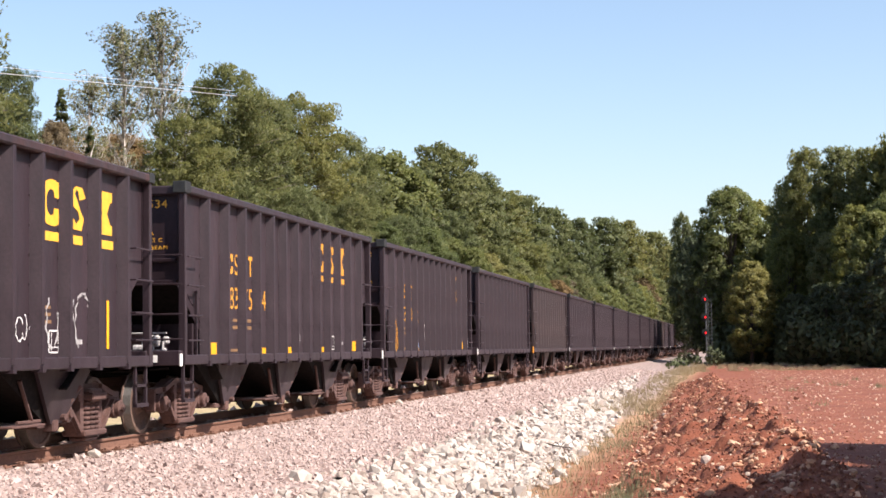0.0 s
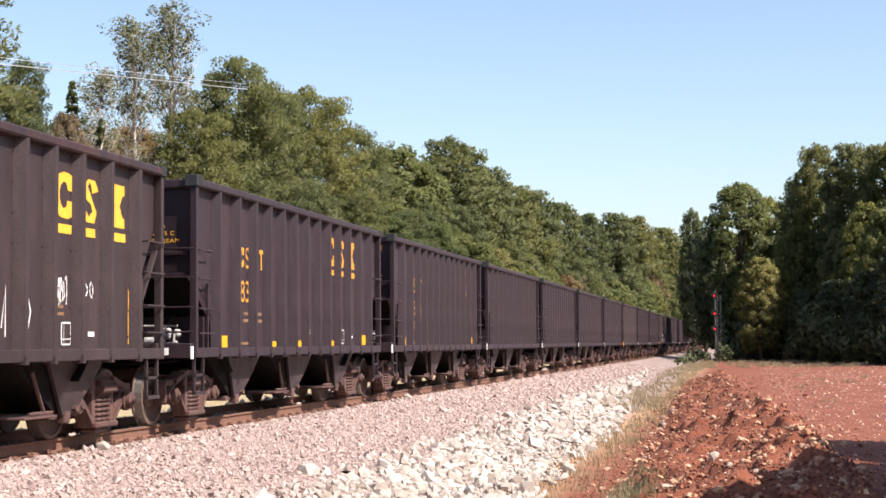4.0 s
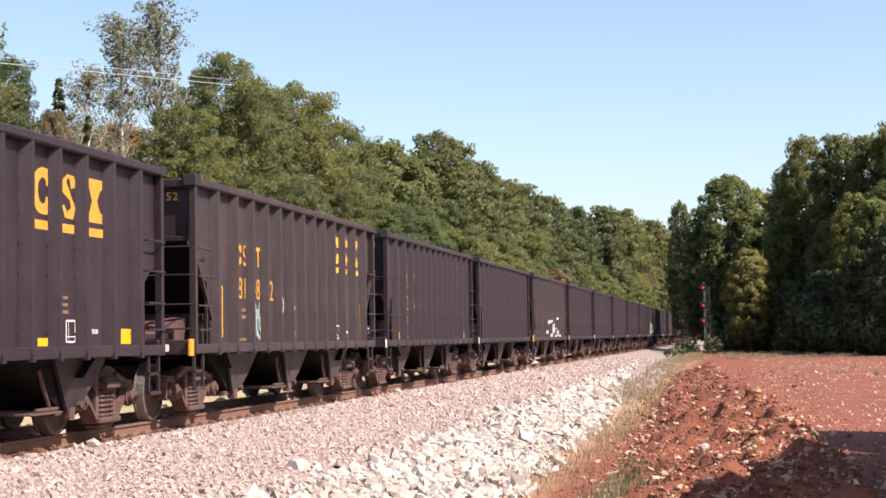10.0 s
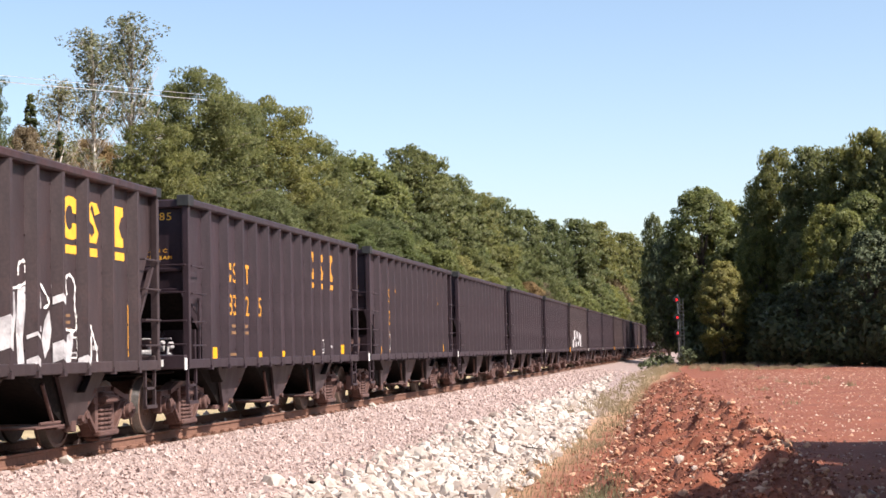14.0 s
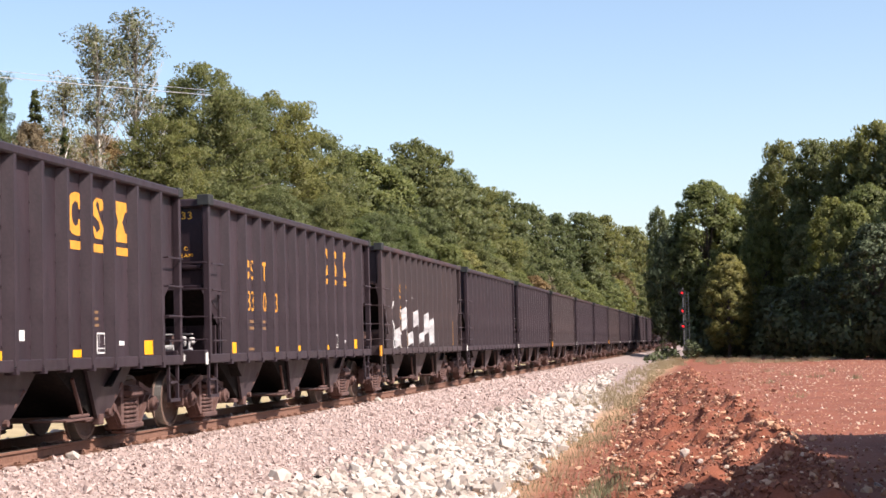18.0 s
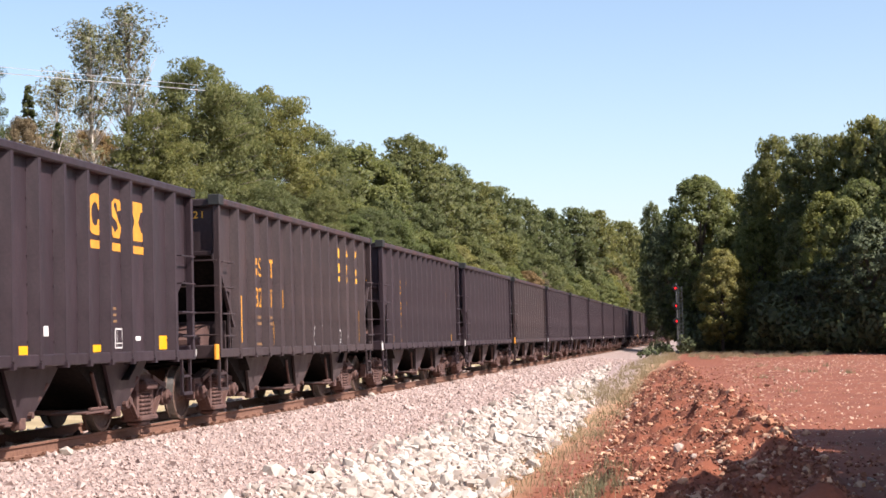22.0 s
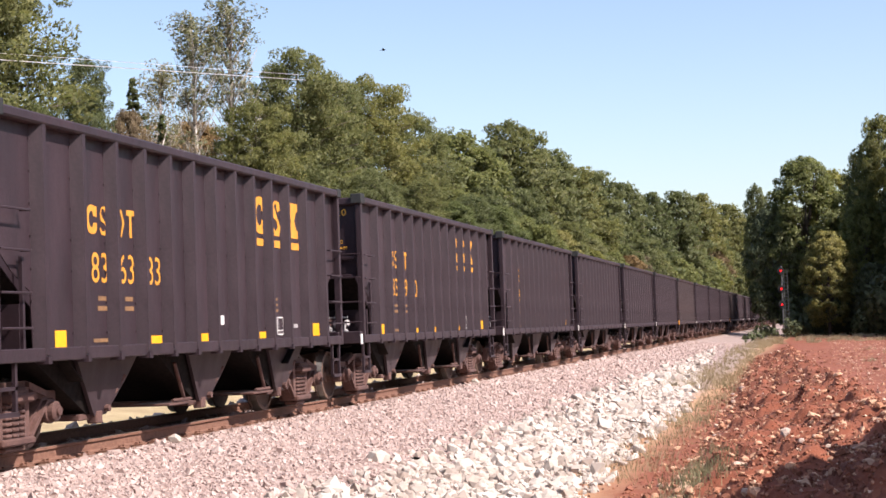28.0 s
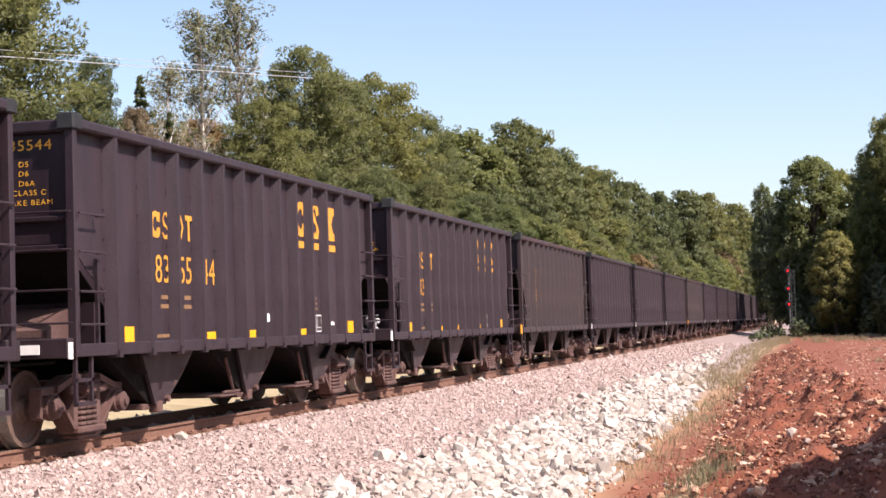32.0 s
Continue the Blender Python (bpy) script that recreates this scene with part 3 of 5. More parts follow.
    bmesh.ops.recalc_face_normals(bm, faces=bm.faces)
    return bm


def gate_mesh(c):
    bm = boxes((-1.15, 1.15, c - 0.24, c + 0.26, 0.29, 0.37), bevel=0.012)
    tube(bm, (-1.2, c + 0.30, 0.42), (1.30, c + 0.30, 0.42), 0.045, 8)
    for u, v, w in ((1.14, 0.26, 0.38), (1.20, 0.40, 0.50), (1.26, 0.50, 0.60), (1.31, 0.64, 0.76)):
        tube(bm, (u - 0.04, c + v - 0.03, w - 0.05), (u + 0.02, c + v + 0.05, w + 0.05), 0.035, 6)
    box(bm, 1.10, 1.24, c + 0.05, c + 0.22, 0.24, 0.40, 0.015)
    return bm


def latch_mesh(c):
    """Door lever and its frame beside a pocket."""
    bm = bmesh.new()
    tube(bm, (1.30, c - 1.05, 0.92), (1.22, c - 0.55, 0.42), 0.026, 6)
    tube(bm, (1.22, c - 0.95, 0.40), (1.22, c - 0.30, 0.40), 0.022, 6)
    box(bm, 0.70, 1.26, c - 1.15, c - 0.22, 0.335, 0.365, 0.006)
    return bm


def build_car(kind, near=True):
    """An open-top hopper car; its leading corner at y = 0, rail head at z = 0, on the track's centre line."""
    old = kind == "b"
    mat = PAINT_B if old else PAINT_A
    chord_mat = PAINT_C if kind in "bc" else PAINT_A
    car = new("hopper_car")
    # right side sheet with cut-away end bays; left one kept whole to block light
    cut = 2.86 if old else 2.32
    lines = [(0.02, TOP - 0.08), (0.02, cut), (0.22, cut - 0.02), (0.55, cut - 0.28), (0.97, SILL + (0.55 if old else 0.75)), (1.00, SILL + 0.1)]
    if old:
        lines = [(0.02, TOP - 0.08), (0.02, 2.90), (0.12, 2.88), (0.97, SILL + 0.55), (1.00, SILL + 0.1)]
    outline = lines + [(BODY - y, z) for y, z in reversed(lines)]
    for s in (1, -1):
        bm = bmesh.new()
        if s > 0:
            prism(bm, outline, "x", HALF - PANEL - 0.012, HALF - PANEL)
        else:
            prism(bm, [(0.02, SILL + 0.1), (BODY - 0.02, SILL + 0.1), (BODY - 0.02, TOP - 0.08), (0.02, TOP - 0.08)], "x", -HALF + PANEL, -HALF + PANEL + 0.012)
        part("side_sheet", bm, mat, car)
        ch = boxes((*sorted((s * (HALF - 0.10), s * (HALF + 0.085))), 0.0, BODY, TOP - 0.12, TOP), bevel=0.022)
        part("top_chord", ch, chord_mat, car)
        bm = boxes((*sorted((s * (HALF - 0.10), s * (HALF + 0.055))), 0.0, BODY, SILL - 0.02, SILL + 0.13), bevel=0.012)
        part("side_sill", bm, mat, car)
    key = "post_" + kind
    if key not in MESH:
        MESH[key] = post_mesh(mat)
    for y in POSTS:
        link("side_post", MESH[key], car, at=pose(0, y, 0))
    bm = bmesh.new()
    for y in POSTS:
        box(bm, -HALF, -HALF + 0.11, y - 0.07, y + 0.07, SILL, TOP - 0.14)
    part("far_post_row", bm, mat, car)
    for e in (0, 1):
        def yy(v):
            return v if e == 0 else BODY - v
        def span(a, c):
            return tuple(sorted((yy(a), yy(c))))
        sheet = boxes((-HALF + 0.05, HALF - 0.05, *span(0.10, 0.115), cut - 0.02, TOP - 0.06))
        if not old:
            box(sheet, -HALF + 0.1, HALF - 0.1, *span(0.05, 0.12), 2.62, 2.68, 0.01)
        box(sheet, -HALF + 0.1, HALF - 0.1, *span(0.05, 0.12), cut - 0.05, cut + 0.03, 0.01)
        part("end_sheet", sheet, mat, car)
        part("end_chord", boxes((-HALF + 0.02, HALF - 0.02, *span(0.0, 0.10), TOP - 0.15, TOP - 0.01), bevel=0.02), chord_mat, car)
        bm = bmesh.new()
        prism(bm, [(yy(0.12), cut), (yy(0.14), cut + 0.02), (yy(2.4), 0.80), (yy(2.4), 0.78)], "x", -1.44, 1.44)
        # near-black colour stands for the shade inside the open end bay
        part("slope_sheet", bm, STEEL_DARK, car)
        for s in (1, -1):
            bm = boxes((*sorted((s * (HALF - 0.05), s * (HALF + 0.06))), *span(0.0, 0.10), SILL, TOP - 0.12), bevel=0.01)
            if old:
                prism(bm, [(yy(0.12), 2.6), (yy(0.20), 2.6), (yy(0.98), SILL + 0.5), (yy(0.90), SILL + 0.5)], "x", *sorted((s * (HALF - 0.04), s * (HALF + 0.02))))
            part("corner_post", bm, mat, car)
            # black cap: the shade at the car's top corner put into its colour
            part("corner_cap", boxes((*sorted((s * (HALF - 0.12), s * (HALF + 0.09))), *span(-0.05, 0.17 if e else 0.20), TOP - 0.13, TOP + (0.02 if e else 0.055)), bevel=0.012), BLACK, car)
        bm = boxes((-HALF - 0.02, HALF + 0.02, *span(-0.15, 0.14), SILL - 0.03, SILL + 0.2), bevel=0.015)
        box(bm, -HALF + 0.1, HALF - 0.1, *span(0.14, 1.0), SILL + 0.0, SILL + 0.05)
        box(bm, -HALF + 0.14, HALF - 0.14, *span(0.85, 0.93), SILL, SILL + 0.62)
        for x in (-0.9, 0.0, 0.9):
            prism(bm, [(yy(0.12), SILL + 0.05), (yy(0.24), SILL + 0.05), (yy(0.9), SILL + 0.62), (yy(0.8), SILL + 0.62)], "x", x - 0.04, x + 0.04)
        part("end_sill", bm, mat, car)
        # ladders
        rung_z = (1.42, 1.80, 2.26, 2.70)
        if near:
            for z in rung_z:
                bm = bmesh.new()
                tube(bm, (HALF + 0.09, yy(0.05), z), (HALF + 0.09, yy(0.72), z), 0.014, 6)
                tube(bm, (HALF - 0.02, yy(0.69), z), (HALF + 0.09, yy(0.69), z), 0.012, 6)
                part("grab_iron", bm, mat, car)
                bm = bmesh.new()
                tube(bm, (HALF + 0.02, yy(-0.03), z + 0.02), (HALF - 0.85, yy(-0.03), z + 0.02), 0.014, 6)
                part("end_grab_iron", bm, mat, car)
        part("ladder_stile", boxes((HALF - 0.03, HALF + 0.01, *span(0.66, 0.71), SILL + 0.1, 2.2)), mat, car)
        part("ladder_stile", boxes((HALF - 0.88, HALF - 0.82, *span(-0.03, 0.02), SILL, 2.6)), mat, car)
        bm = boxes((HALF - 0.03, HALF + 0.01, *span(0.06, 0.11), 0.50, SILL), (HALF - 0.03, HALF + 0.01, *span(0.46, 0.51), 0.50, SILL), (HALF - 0.03, HALF + 0.03, *span(0.06, 0.51), 0.48, 0.53),
                   (HALF - 0.03, HALF + 0.01, *span(0.06, 0.51), 0.76, 0.80))
        part("step_stirrup", bm, mat, car)
        bm = boxes((-0.16, 0.16, *span(-0.50, 0.05), 0.74, 1.0), (-0.11, 0.11, *span(-0.60, -0.30), 0.70, 1.02), bevel=0.03)
        tube(bm, (0.24, yy(-0.05), 0.80), (0.30, yy(-0.55), 0.52), 0.03, 8)
        tube(bm, (0.25, yy(-0.2), 0.95), (HALF - 0.2, yy(-0.03), 1.0), 0.02, 6)
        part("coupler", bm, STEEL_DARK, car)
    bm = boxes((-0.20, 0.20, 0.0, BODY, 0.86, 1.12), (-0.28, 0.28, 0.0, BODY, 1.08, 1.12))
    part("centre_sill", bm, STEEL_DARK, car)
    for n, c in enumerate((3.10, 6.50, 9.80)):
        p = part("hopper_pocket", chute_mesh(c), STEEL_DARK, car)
        for s in (1, -1):
            part("pocket_side", pocket_side_mesh(c, s), mat, p)
        part("discharge_gate", gate_mesh(c), STEEL_DIRTY, p)
        if n:
            part("door_lever", latch_mesh(c), STEEL_DIRTY, p)
    if kind == "a":      # brake gear on the leading platform
        bm = bmesh.new()
        tube(bm, (0.10, 0.50, SILL + 0.30), (0.85, 0.50, SILL + 0.30), 0.17, 14)
        part("air_reservoir", bm, STEEL_DIRTY, car)
        bm = boxes((0.96, 1.08, 0.36, 0.50, SILL + 0.26, SILL + 0.44), (0.80, 0.92, 0.22, 0.34, SILL + 0.14, SILL + 0.28), (1.13, 1.22, 0.42, 0.54, SILL + 0.30, SILL + 0.42),
                   (1.14, 1.24, 0.30, 0.38, SILL + 0.14, SILL + 0.24), bevel=0.025)
        for z in (0.12, 0.20, 0.47):
            tube(bm, (0.60, 0.24, SILL + z), (1.26, 0.26, SILL + z), 0.014, 6)
        for x in (0.86, 1.02, 1.18):
            tube(bm, (x, 0.30, SILL + 0.06), (x, 0.32, SILL + 0.34), 0.022, 6)
        tube(bm, (0.98, 0.30, SILL + 0.34), (1.10, 0.30, SILL + 0.34), 0.06, 10)
        tube(bm, (0.74, 0.24, SILL + 0.24), (0.94, 0.24, SILL + 0.24), 0.055, 10)
        part("brake_valve", bm, BRAKE_GREY, car)
    else:                # a bracing plate instead
        bm = bmesh.new()
        prism(bm, [(0.16, SILL + 0.18), (0.70, SILL + 0.18), (0.82, SILL + 0.52), (0.74, SILL + 0.56), (0.16, SILL + 0.30)], "x", 0.42, 1.20)
        part("platform_plate", bm, STEEL_DIRTY, car)
    for y in (1.23, BODY - 1.0):
        build_truck(car, y)
    # reflectors at the leading corner
    part("corner_reflector", boxes((HALF + 0.018, HALF + 0.035, -0.14, -0.05, 1.03, 1.22) if not old else (HALF + 0.015, HALF + 0.045, -0.24, -0.06, 1.02, 1.28)), REFLECT if not old else ORANGE, car, "white reflector plate" if not old else "orange marker plate")
    part("end_reflector", boxes((HALF - 0.70, HALF - 0.33, -0.162, -0.149, 1.09, 1.20)), REFLECT, car, "white reflector plate")
    return car


# leading position of car 0 along the track, time by time
TRAVEL = [(0.0, 63.65), (3.0, 22.85), (6.0, -17.79), (10.0, -71.89), (14.0, -125.39), (20.0, -205.88), (24.0, -259.13), (28.0, -311.81), (32.0, -364.60)]
CARS = {}


# ---- paintwork of the cars ----
BIG_C = [(0.0, 0.16), (0.10, 0.03), (0.20, 0.0), (0.32, 0.0), (0.42, 0.05), (0.48, 0.16), (0.48, 0.36), (0.30, 0.36), (0.28, 0.24), (0.20, 0.20), (0.13, 0.28), (0.10, 0.42), (0.10, 0.56), (0.13, 0.66),
         (0.20, 0.74), (0.28, 0.72), (0.31, 0.58), (0.48, 0.56), (0.48, 0.90), (0.38, 0.90), (0.33, 0.93), (0.20, 0.94), (0.08, 0.88), (0.0, 0.76)]


def emblem(car, faded, old, shift=0.0):
    """Three large yellow shapes with bars below them, each in a bay between two posts."""
    mat = YELLOW_BRIGHT if faded else YELLOW
    scale = 0.62
    top_z = 3.42
    for n, y in enumerate((8.62, 9.42, 10.32) if old else (7.88 + shift, 8.66 + shift, 9.49 + shift)):
        if n == 0:
            vs, fs = BIG_C, [tuple(range(len(BIG_C)))]
            vs, fs = [(u * 1.12, v) for u, v in vs], fs
        elif n == 1:
            pts = [(0.40, 0.66), (0.33, 0.85), (0.20, 0.88), (0.10, 0.76), (0.14, 0.58), (0.30, 0.40), (0.38, 0.24), (0.30, 0.08), (0.16, 0.06), (0.06, 0.26)]
            vs, fs = stroke(pts, 0.215)
        else:
            vs = [(0.0, 0.0), (0.48, 0.0), (0.48, 0.22), (0.42, 0.22), (0.31, 0.47), (0.42, 0.72), (0.48, 0.72), (0.48, 0.94), (0.0, 0.94), (0.0, 0.72), (0.06, 0.72), (0.15, 0.47), (0.06, 0.22), (0.0, 0.22)]
            fs = [tuple(range(len(vs)))]
        vs = [(u, v * scale) for u, v in vs]
        k = len(vs)
        b, f = rects((0.0, 0.52 if n != 1 else 0.40, -0.19, -0.075))
        ob = on_side("emblem_shape", vs + b, fs + [tuple(q + k for q in f[0])], y, top_z - 0.94 * scale, mat, car, "bright yellow emblem paint" if faded else "yellow emblem paint", -PANEL + 0.005)
    return car


def stickers(car, rows):
    for y0, y1, z0, z1 in rows:
        vs, fs = rects((0, y1 - y0, 0, z1 - z0))
        on_side("safety_sticker", vs, fs, y0, z0, STICKER, car, "yellow reflective sticker", -PANEL + 0.005)


def numbers(car, digits, faded, rng):
    mat = YELLOW_FADED if faded else YELLOW
    arc = [(0.56 * u, 0.35 * v / 0.94) for u, v in BIG_C]
    on_side("reporting_shape", arc, [tuple(range(len(arc)))], 2.14, 2.54, mat, car, "ochre mark", -PANEL + 0.005)
    on_side("reporting_shape", *stroke([(0.22, 0.26), (0.17, 0.33), (0.09, 0.33), (0.05, 0.26), (0.08, 0.19), (0.17, 0.15), (0.21, 0.08), (0.16, 0.02), (0.08, 0.02), (0.03, 0.08)], 0.06), 2.46, 2.54, mat, car, "ochre mark", -PANEL + 0.005)
    on_side("reporting_shape", *stroke([(0.0, 0.34), (0.08, 0.18), (0.0, 0.0)], 0.06), 3.08, 2.54, mat, car, "ochre mark", -PANEL + 0.005)
    on_side("reporting_shape", [(0.0, 0.28), (0.08, 0.28), (0.08, 0.0), (0.15, 0.0), (0.15, 0.28), (0.23, 0.28), (0.23, 0.35), (0.0, 0.35)], [tuple(range(8))], 3.25, 2.54, mat, car, "ochre mark", -PANEL + 0.005)
    for n, y in enumerate((2.22, 2.98, 3.80)):
        pair = digits[2 * n:2 * n + 2]
        if pair.strip():
            vs, fs = writing(pair, 0.37, 0.92, 0.08)
            on_side("car_number", vs, fs, y, 1.96, mat, car, "painted car number", -PANEL + 0.005)
    for y in (2.38, 3.14):
        on_side("data_block", *rects((0.0, 0.26, 0.0, 0.055), (0.02, 0.24, 0.12, 0.175)), y, 1.62, DATA_PAINT, car, "faded data lettering", -PANEL + 0.005)
    on_side("data_block", *rects((0.0, 0.50, 0.0, 0.045)), 2.25, 1.24, DATA_PAINT, car, "faded data lettering", -PANEL + 0.005)
    on_side("data_block", *rects((0, 0.26, 0, 0.04), (0, 0.24, 0.09, 0.13), (0.02, 0.24, 0.18, 0.22)), 8.62, 1.62, DATA_PAINT, car, "faded data lettering", -PANEL + 0.005)
    # stencil box with a white outline
    on_side("stencil_box", *rects((0, 0.30, 0, 0.02), (0, 0.30, 0.27, 0.29), (0, 0.025, 0, 0.29), (0.275, 0.30, 0, 0.29), (0, 0.30, 0.07, 0.08), (0.08, 0.09, 0, 0.29)), 8.80, 1.25, WHITE, car, "white stencil outline", -PANEL + 0.005)
    on_side("tag_label", *rects((0, 0.20, 0, 0.062)), 9.62, 1.36, WHITE if rng.random() < 0.5 else BRAKE_GREY, car, "small white label", -PANEL + 0.005)


def end_writing(car, digits, old):
    lines = [(digits, 0.125, 3.46, 0), ("D5", 0.062, 3.27, 0.3), ("D6", 0.062, 3.16, 0.3), ("D6A", 0.062, 3.045, 0.22), ("CLASS C", 0.062, 2.935, 0.08), ("BRAKE BEAM", 0.062, 2.82, 0)]
    if old:
        lines = [(digits, 0.125, 3.46, 0), ("D5", 0.062, 3.27, 0.3)]
    for words, h, z, inset in lines:
        if not words:
            continue
        vs, fs = writing(words, h, 1.15, 0.16)
        wide = max(u for u, _ in vs)
        # the end faces -y, so its right is +x
        link("end_lettering", raw("end_lettering", [(HALF - 0.26 - inset - wide + u, 0.096, z + v) for u, v in vs], fs, YELLOW_BRIGHT), car, "yellow end lettering")


STICKS_A = [(1.27, 1.55, 1.17, 1.39), (3.90, 4.26, 1.19, 1.30), (5.62, 5.88, 1.20, 1.31), (7.98, 8.32, 1.21, 1.31), (10.62, 11.00, 1.22, 1.43)]


def scrawl(rng, y0, y1, z0, z1, n, width):
    """Loops and slashes of spray paint inside a rectangle."""
    out = []
    for k in range(n):
        cy, cz = y0 + (y1 - y0) * (k + rng.uniform(0.2, 0.8)) / n, rng.uniform(z0 + 0.3 * (z1 - z0), z1 - 0.3 * (z1 - z0))
        ry, rz = (y1 - y0) / n * rng.uniform(0.3, 0.6), (z1 - z0) * rng.uniform(0.25, 0.45)
        a0, da = rng.uniform(0, 6.28), rng.choice((3.6, 4.6, 5.6)) * rng.choice((-1, 1))
        pts = [(cy + ry * math.cos(a0 + da * q / 14) + 0.15 * ry * math.sin(3 * q), cz + rz * math.sin(a0 + da * q / 14)) for q in range(15)]
        out.append(stroke(pts, width))
    return out


KINDS = {0: "b", 7: "b", 10: "b", 16: "b", 19: "b", 22: "b", 30: "b", 34: "b", -4: "c", 20: "c", 9: "c", 3: "d", 28: "d", 12: "d", 17: "d", 24: "d", 31: "d", 14: "d", 27: "d", 13: "d"}
NUMBERS = {-3: "837534", -2: "837062", -1: "837215", 0: "814114", 2: "835471", 3: "837399", 4: "836062", 5: "836373", 6: "836551", 7: "810852", 8: "836664", 9: "836927", 10: "808028", 11: "836285",
           12: "83  03", 13: "836798", 14: "837295", 15: "837033", 16: "80 279", 17: "836148", 18: "836704", 19: "823121", 20: "836760", 21: "835444", 23: "835731", 24: "836383", 25: "836920", 26: "837655",
           27: "836459", 28: "835544"}
PROTO = {}


def make_car(i):
    kind, near = KINDS.get(i, "a"), i <= 33
    key = (kind, near)
    if key not in PROTO:
        PROTO[key] = build_car(kind, near)
        car = PROTO[key]
    else:
        car = copy_thing(PROTO[key], Matrix())
    CARS[i] = car
    return car


def dress(i):
    car, rng = CARS[i], random.Random(100 + i)
    kind = KINDS.get(i, "a")
    faded = kind == "b" or rng.random() < 0.15
    if i <= 33:
        emblem(car, kind == "b" or i == -4, kind == "b" or i == -4, {5: 0.06, 23: 0.2}.get(i, 0.0))
        numbers(car, NUMBERS.get(i, "83    "), faded and kind != "b", rng)
        end_writing(car, NUMBERS.get(i, "").replace(" ", "") if len(NUMBERS.get(i, "").replace(" ", "")) == 6 else "", kind == "b")
        if kind != "b" and i != -4:
            stickers(car, STICKS_A)
            on_side("jack_strip", *rects((0, 0.07, 0, 0.12), (0, 0.07, 0.15, 0.22), (0, 0.07, 0.25, 0.36), (0, 0.07, 0.39, 0.52)), 11.28, 1.24, YELLOW, car, "yellow vertical lettering strip", -PANEL + 0.005)
            on_side("tag_label", *rects((0, 0.15, 0, 0.13)), 6.36, 1.43, WHITE, car, "small white label", -PANEL + 0.005)
        elif kind == "b":
            for y, z, h in ((1.34, 1.30, 0.85), (3.46, 1.24, 0.48), (10.95, 1.26, 0.75)):
                on_side("yellow_line", *rects((0, 0.055, 0, h)), y, z, YELLOW, car, "yellow upright stripe", -PANEL + 0.005)
            dot = [(0.10 * math.cos(q * 0.524), 0.10 * math.sin(q * 0.524)) for q in range(12)]
            on_side("yellow_dot", dot, [tuple(range(12))], 5.62, 1.36, YELLOW, car, "round yellow mark", -PANEL + 0.005)
        else:
            stickers(car, [(10.62, 10.70, 1.30, 1.95)])
    if kind == "b":
        text = "brownish-black weathered open hopper car with an orange corner marker"
    elif kind == "c":
        text = "charcoal open hopper car with a rusty top chord"
    else:
        text = "charcoal open hopper car with yellow emblem and stickers"
    tagged(car, text, "hopper car", "cars of the coal train")


for i in range(-5, 47):
    make_car(i)
for i in CARS:
    dress(i)
# spray paint: car, colour, stretch along the car, heights, strokes, width of the line
GRAFFITI = [(-4, WHITE, 2.2, 4.4, 1.3, 2.2, 4, 0.03), (-4, WHITE, 7.9, 8.4, 1.25, 1.75, 3, 0.025), (-4, BRAKE_GREY, 8.6, 10.0, 1.3, 2.2, 3, 0.05), (-2, WHITE, 4.62, 5.15, 1.35, 2.15, 5, 0.04),
            (-2, BLUE, 3.80, 4.35, 1.20, 1.62, 6, 0.045), (-2, ORANGE, 1.20, 1.85, 1.25, 1.9, 7, 0.03), (0, WHITE, 8.55, 8.95, 1.68, 2.15, 6, 0.028), (0, WHITE, 9.45, 9.75, 1.85, 2.15, 2, 0.03), (0, BRAKE_GREY, 1.35, 1.75, 1.25, 1.75, 4, 0.06),
            (7, CYAN, 3.05, 3.60, 1.32, 2.0, 6, 0.035), (10, WHITE, 2.10, 2.70, 1.45, 2.15, 6, 0.04), (10, WHITE, 3.05, 3.62, 1.15, 2.0, 9, 0.06), (10, WHITE, 4.72, 5.10, 1.3, 2.25, 5, 0.04), 
            (22, WHITE, 9.5, 11.0, 1.3, 2.2, 6, 0.07), (6, BRAKE_GREY, 1.3, 2.0, 1.3, 1.8, 4, 0.02), (12, WHITE, 2.0, 2.8, 1.2, 1.7, 4, 0.04),
            (4, BRAKE_GREY, 1.2, 1.9, 1.5, 2.0, 4, 0.025), (3, BRAKE_GREY, 2.2, 2.7, 1.2, 1.4, 4, 0.03), (20, BRAKE_GREY, 5.6, 6.8, 1.25, 1.7, 5, 0.05), (19, BRAKE_GREY, 6.0, 7.5, 1.2, 1.7, 6, 0.05), (27, WHITE, 9.0, 9.3, 1.35, 1.75, 3, 0.025),
            (23, WHITE, 9.0, 9.3, 1.35, 1.75, 2, 0.025), (30, BRAKE_GREY, 2.0, 5.0, 1.2, 2.0, 6, 0.05)]
for k, (i, colour, y0, y1, z0, z1, n, w) in enumerate(GRAFFITI):
    for vs, fs in scrawl(random.Random(7 * i + k), y0, y1, z0, z1, n, w):
        on_side("sprayed_scrawl", vs, fs, 0, 0, colour, CARS[i], {"white_paint": "white sprayed scrawl", "blue_spray_paint": "blue sprayed scrawl", "pale_blue_spray_paint": "pale blue sprayed scrawl"}.get(colour.name, "faded sprayed scrawl"), -PANEL + 0.006)
def smooth_line(pts):
    """A rounded line through a few points."""
    out = []
    for k in range(len(pts) - 1):
        p0, p1, p2, p3 = pts[max(k - 1, 0)], pts[k], pts[k + 1], pts[min(k + 2, len(pts) - 1)]
        for q in range(5):
            t = q / 5
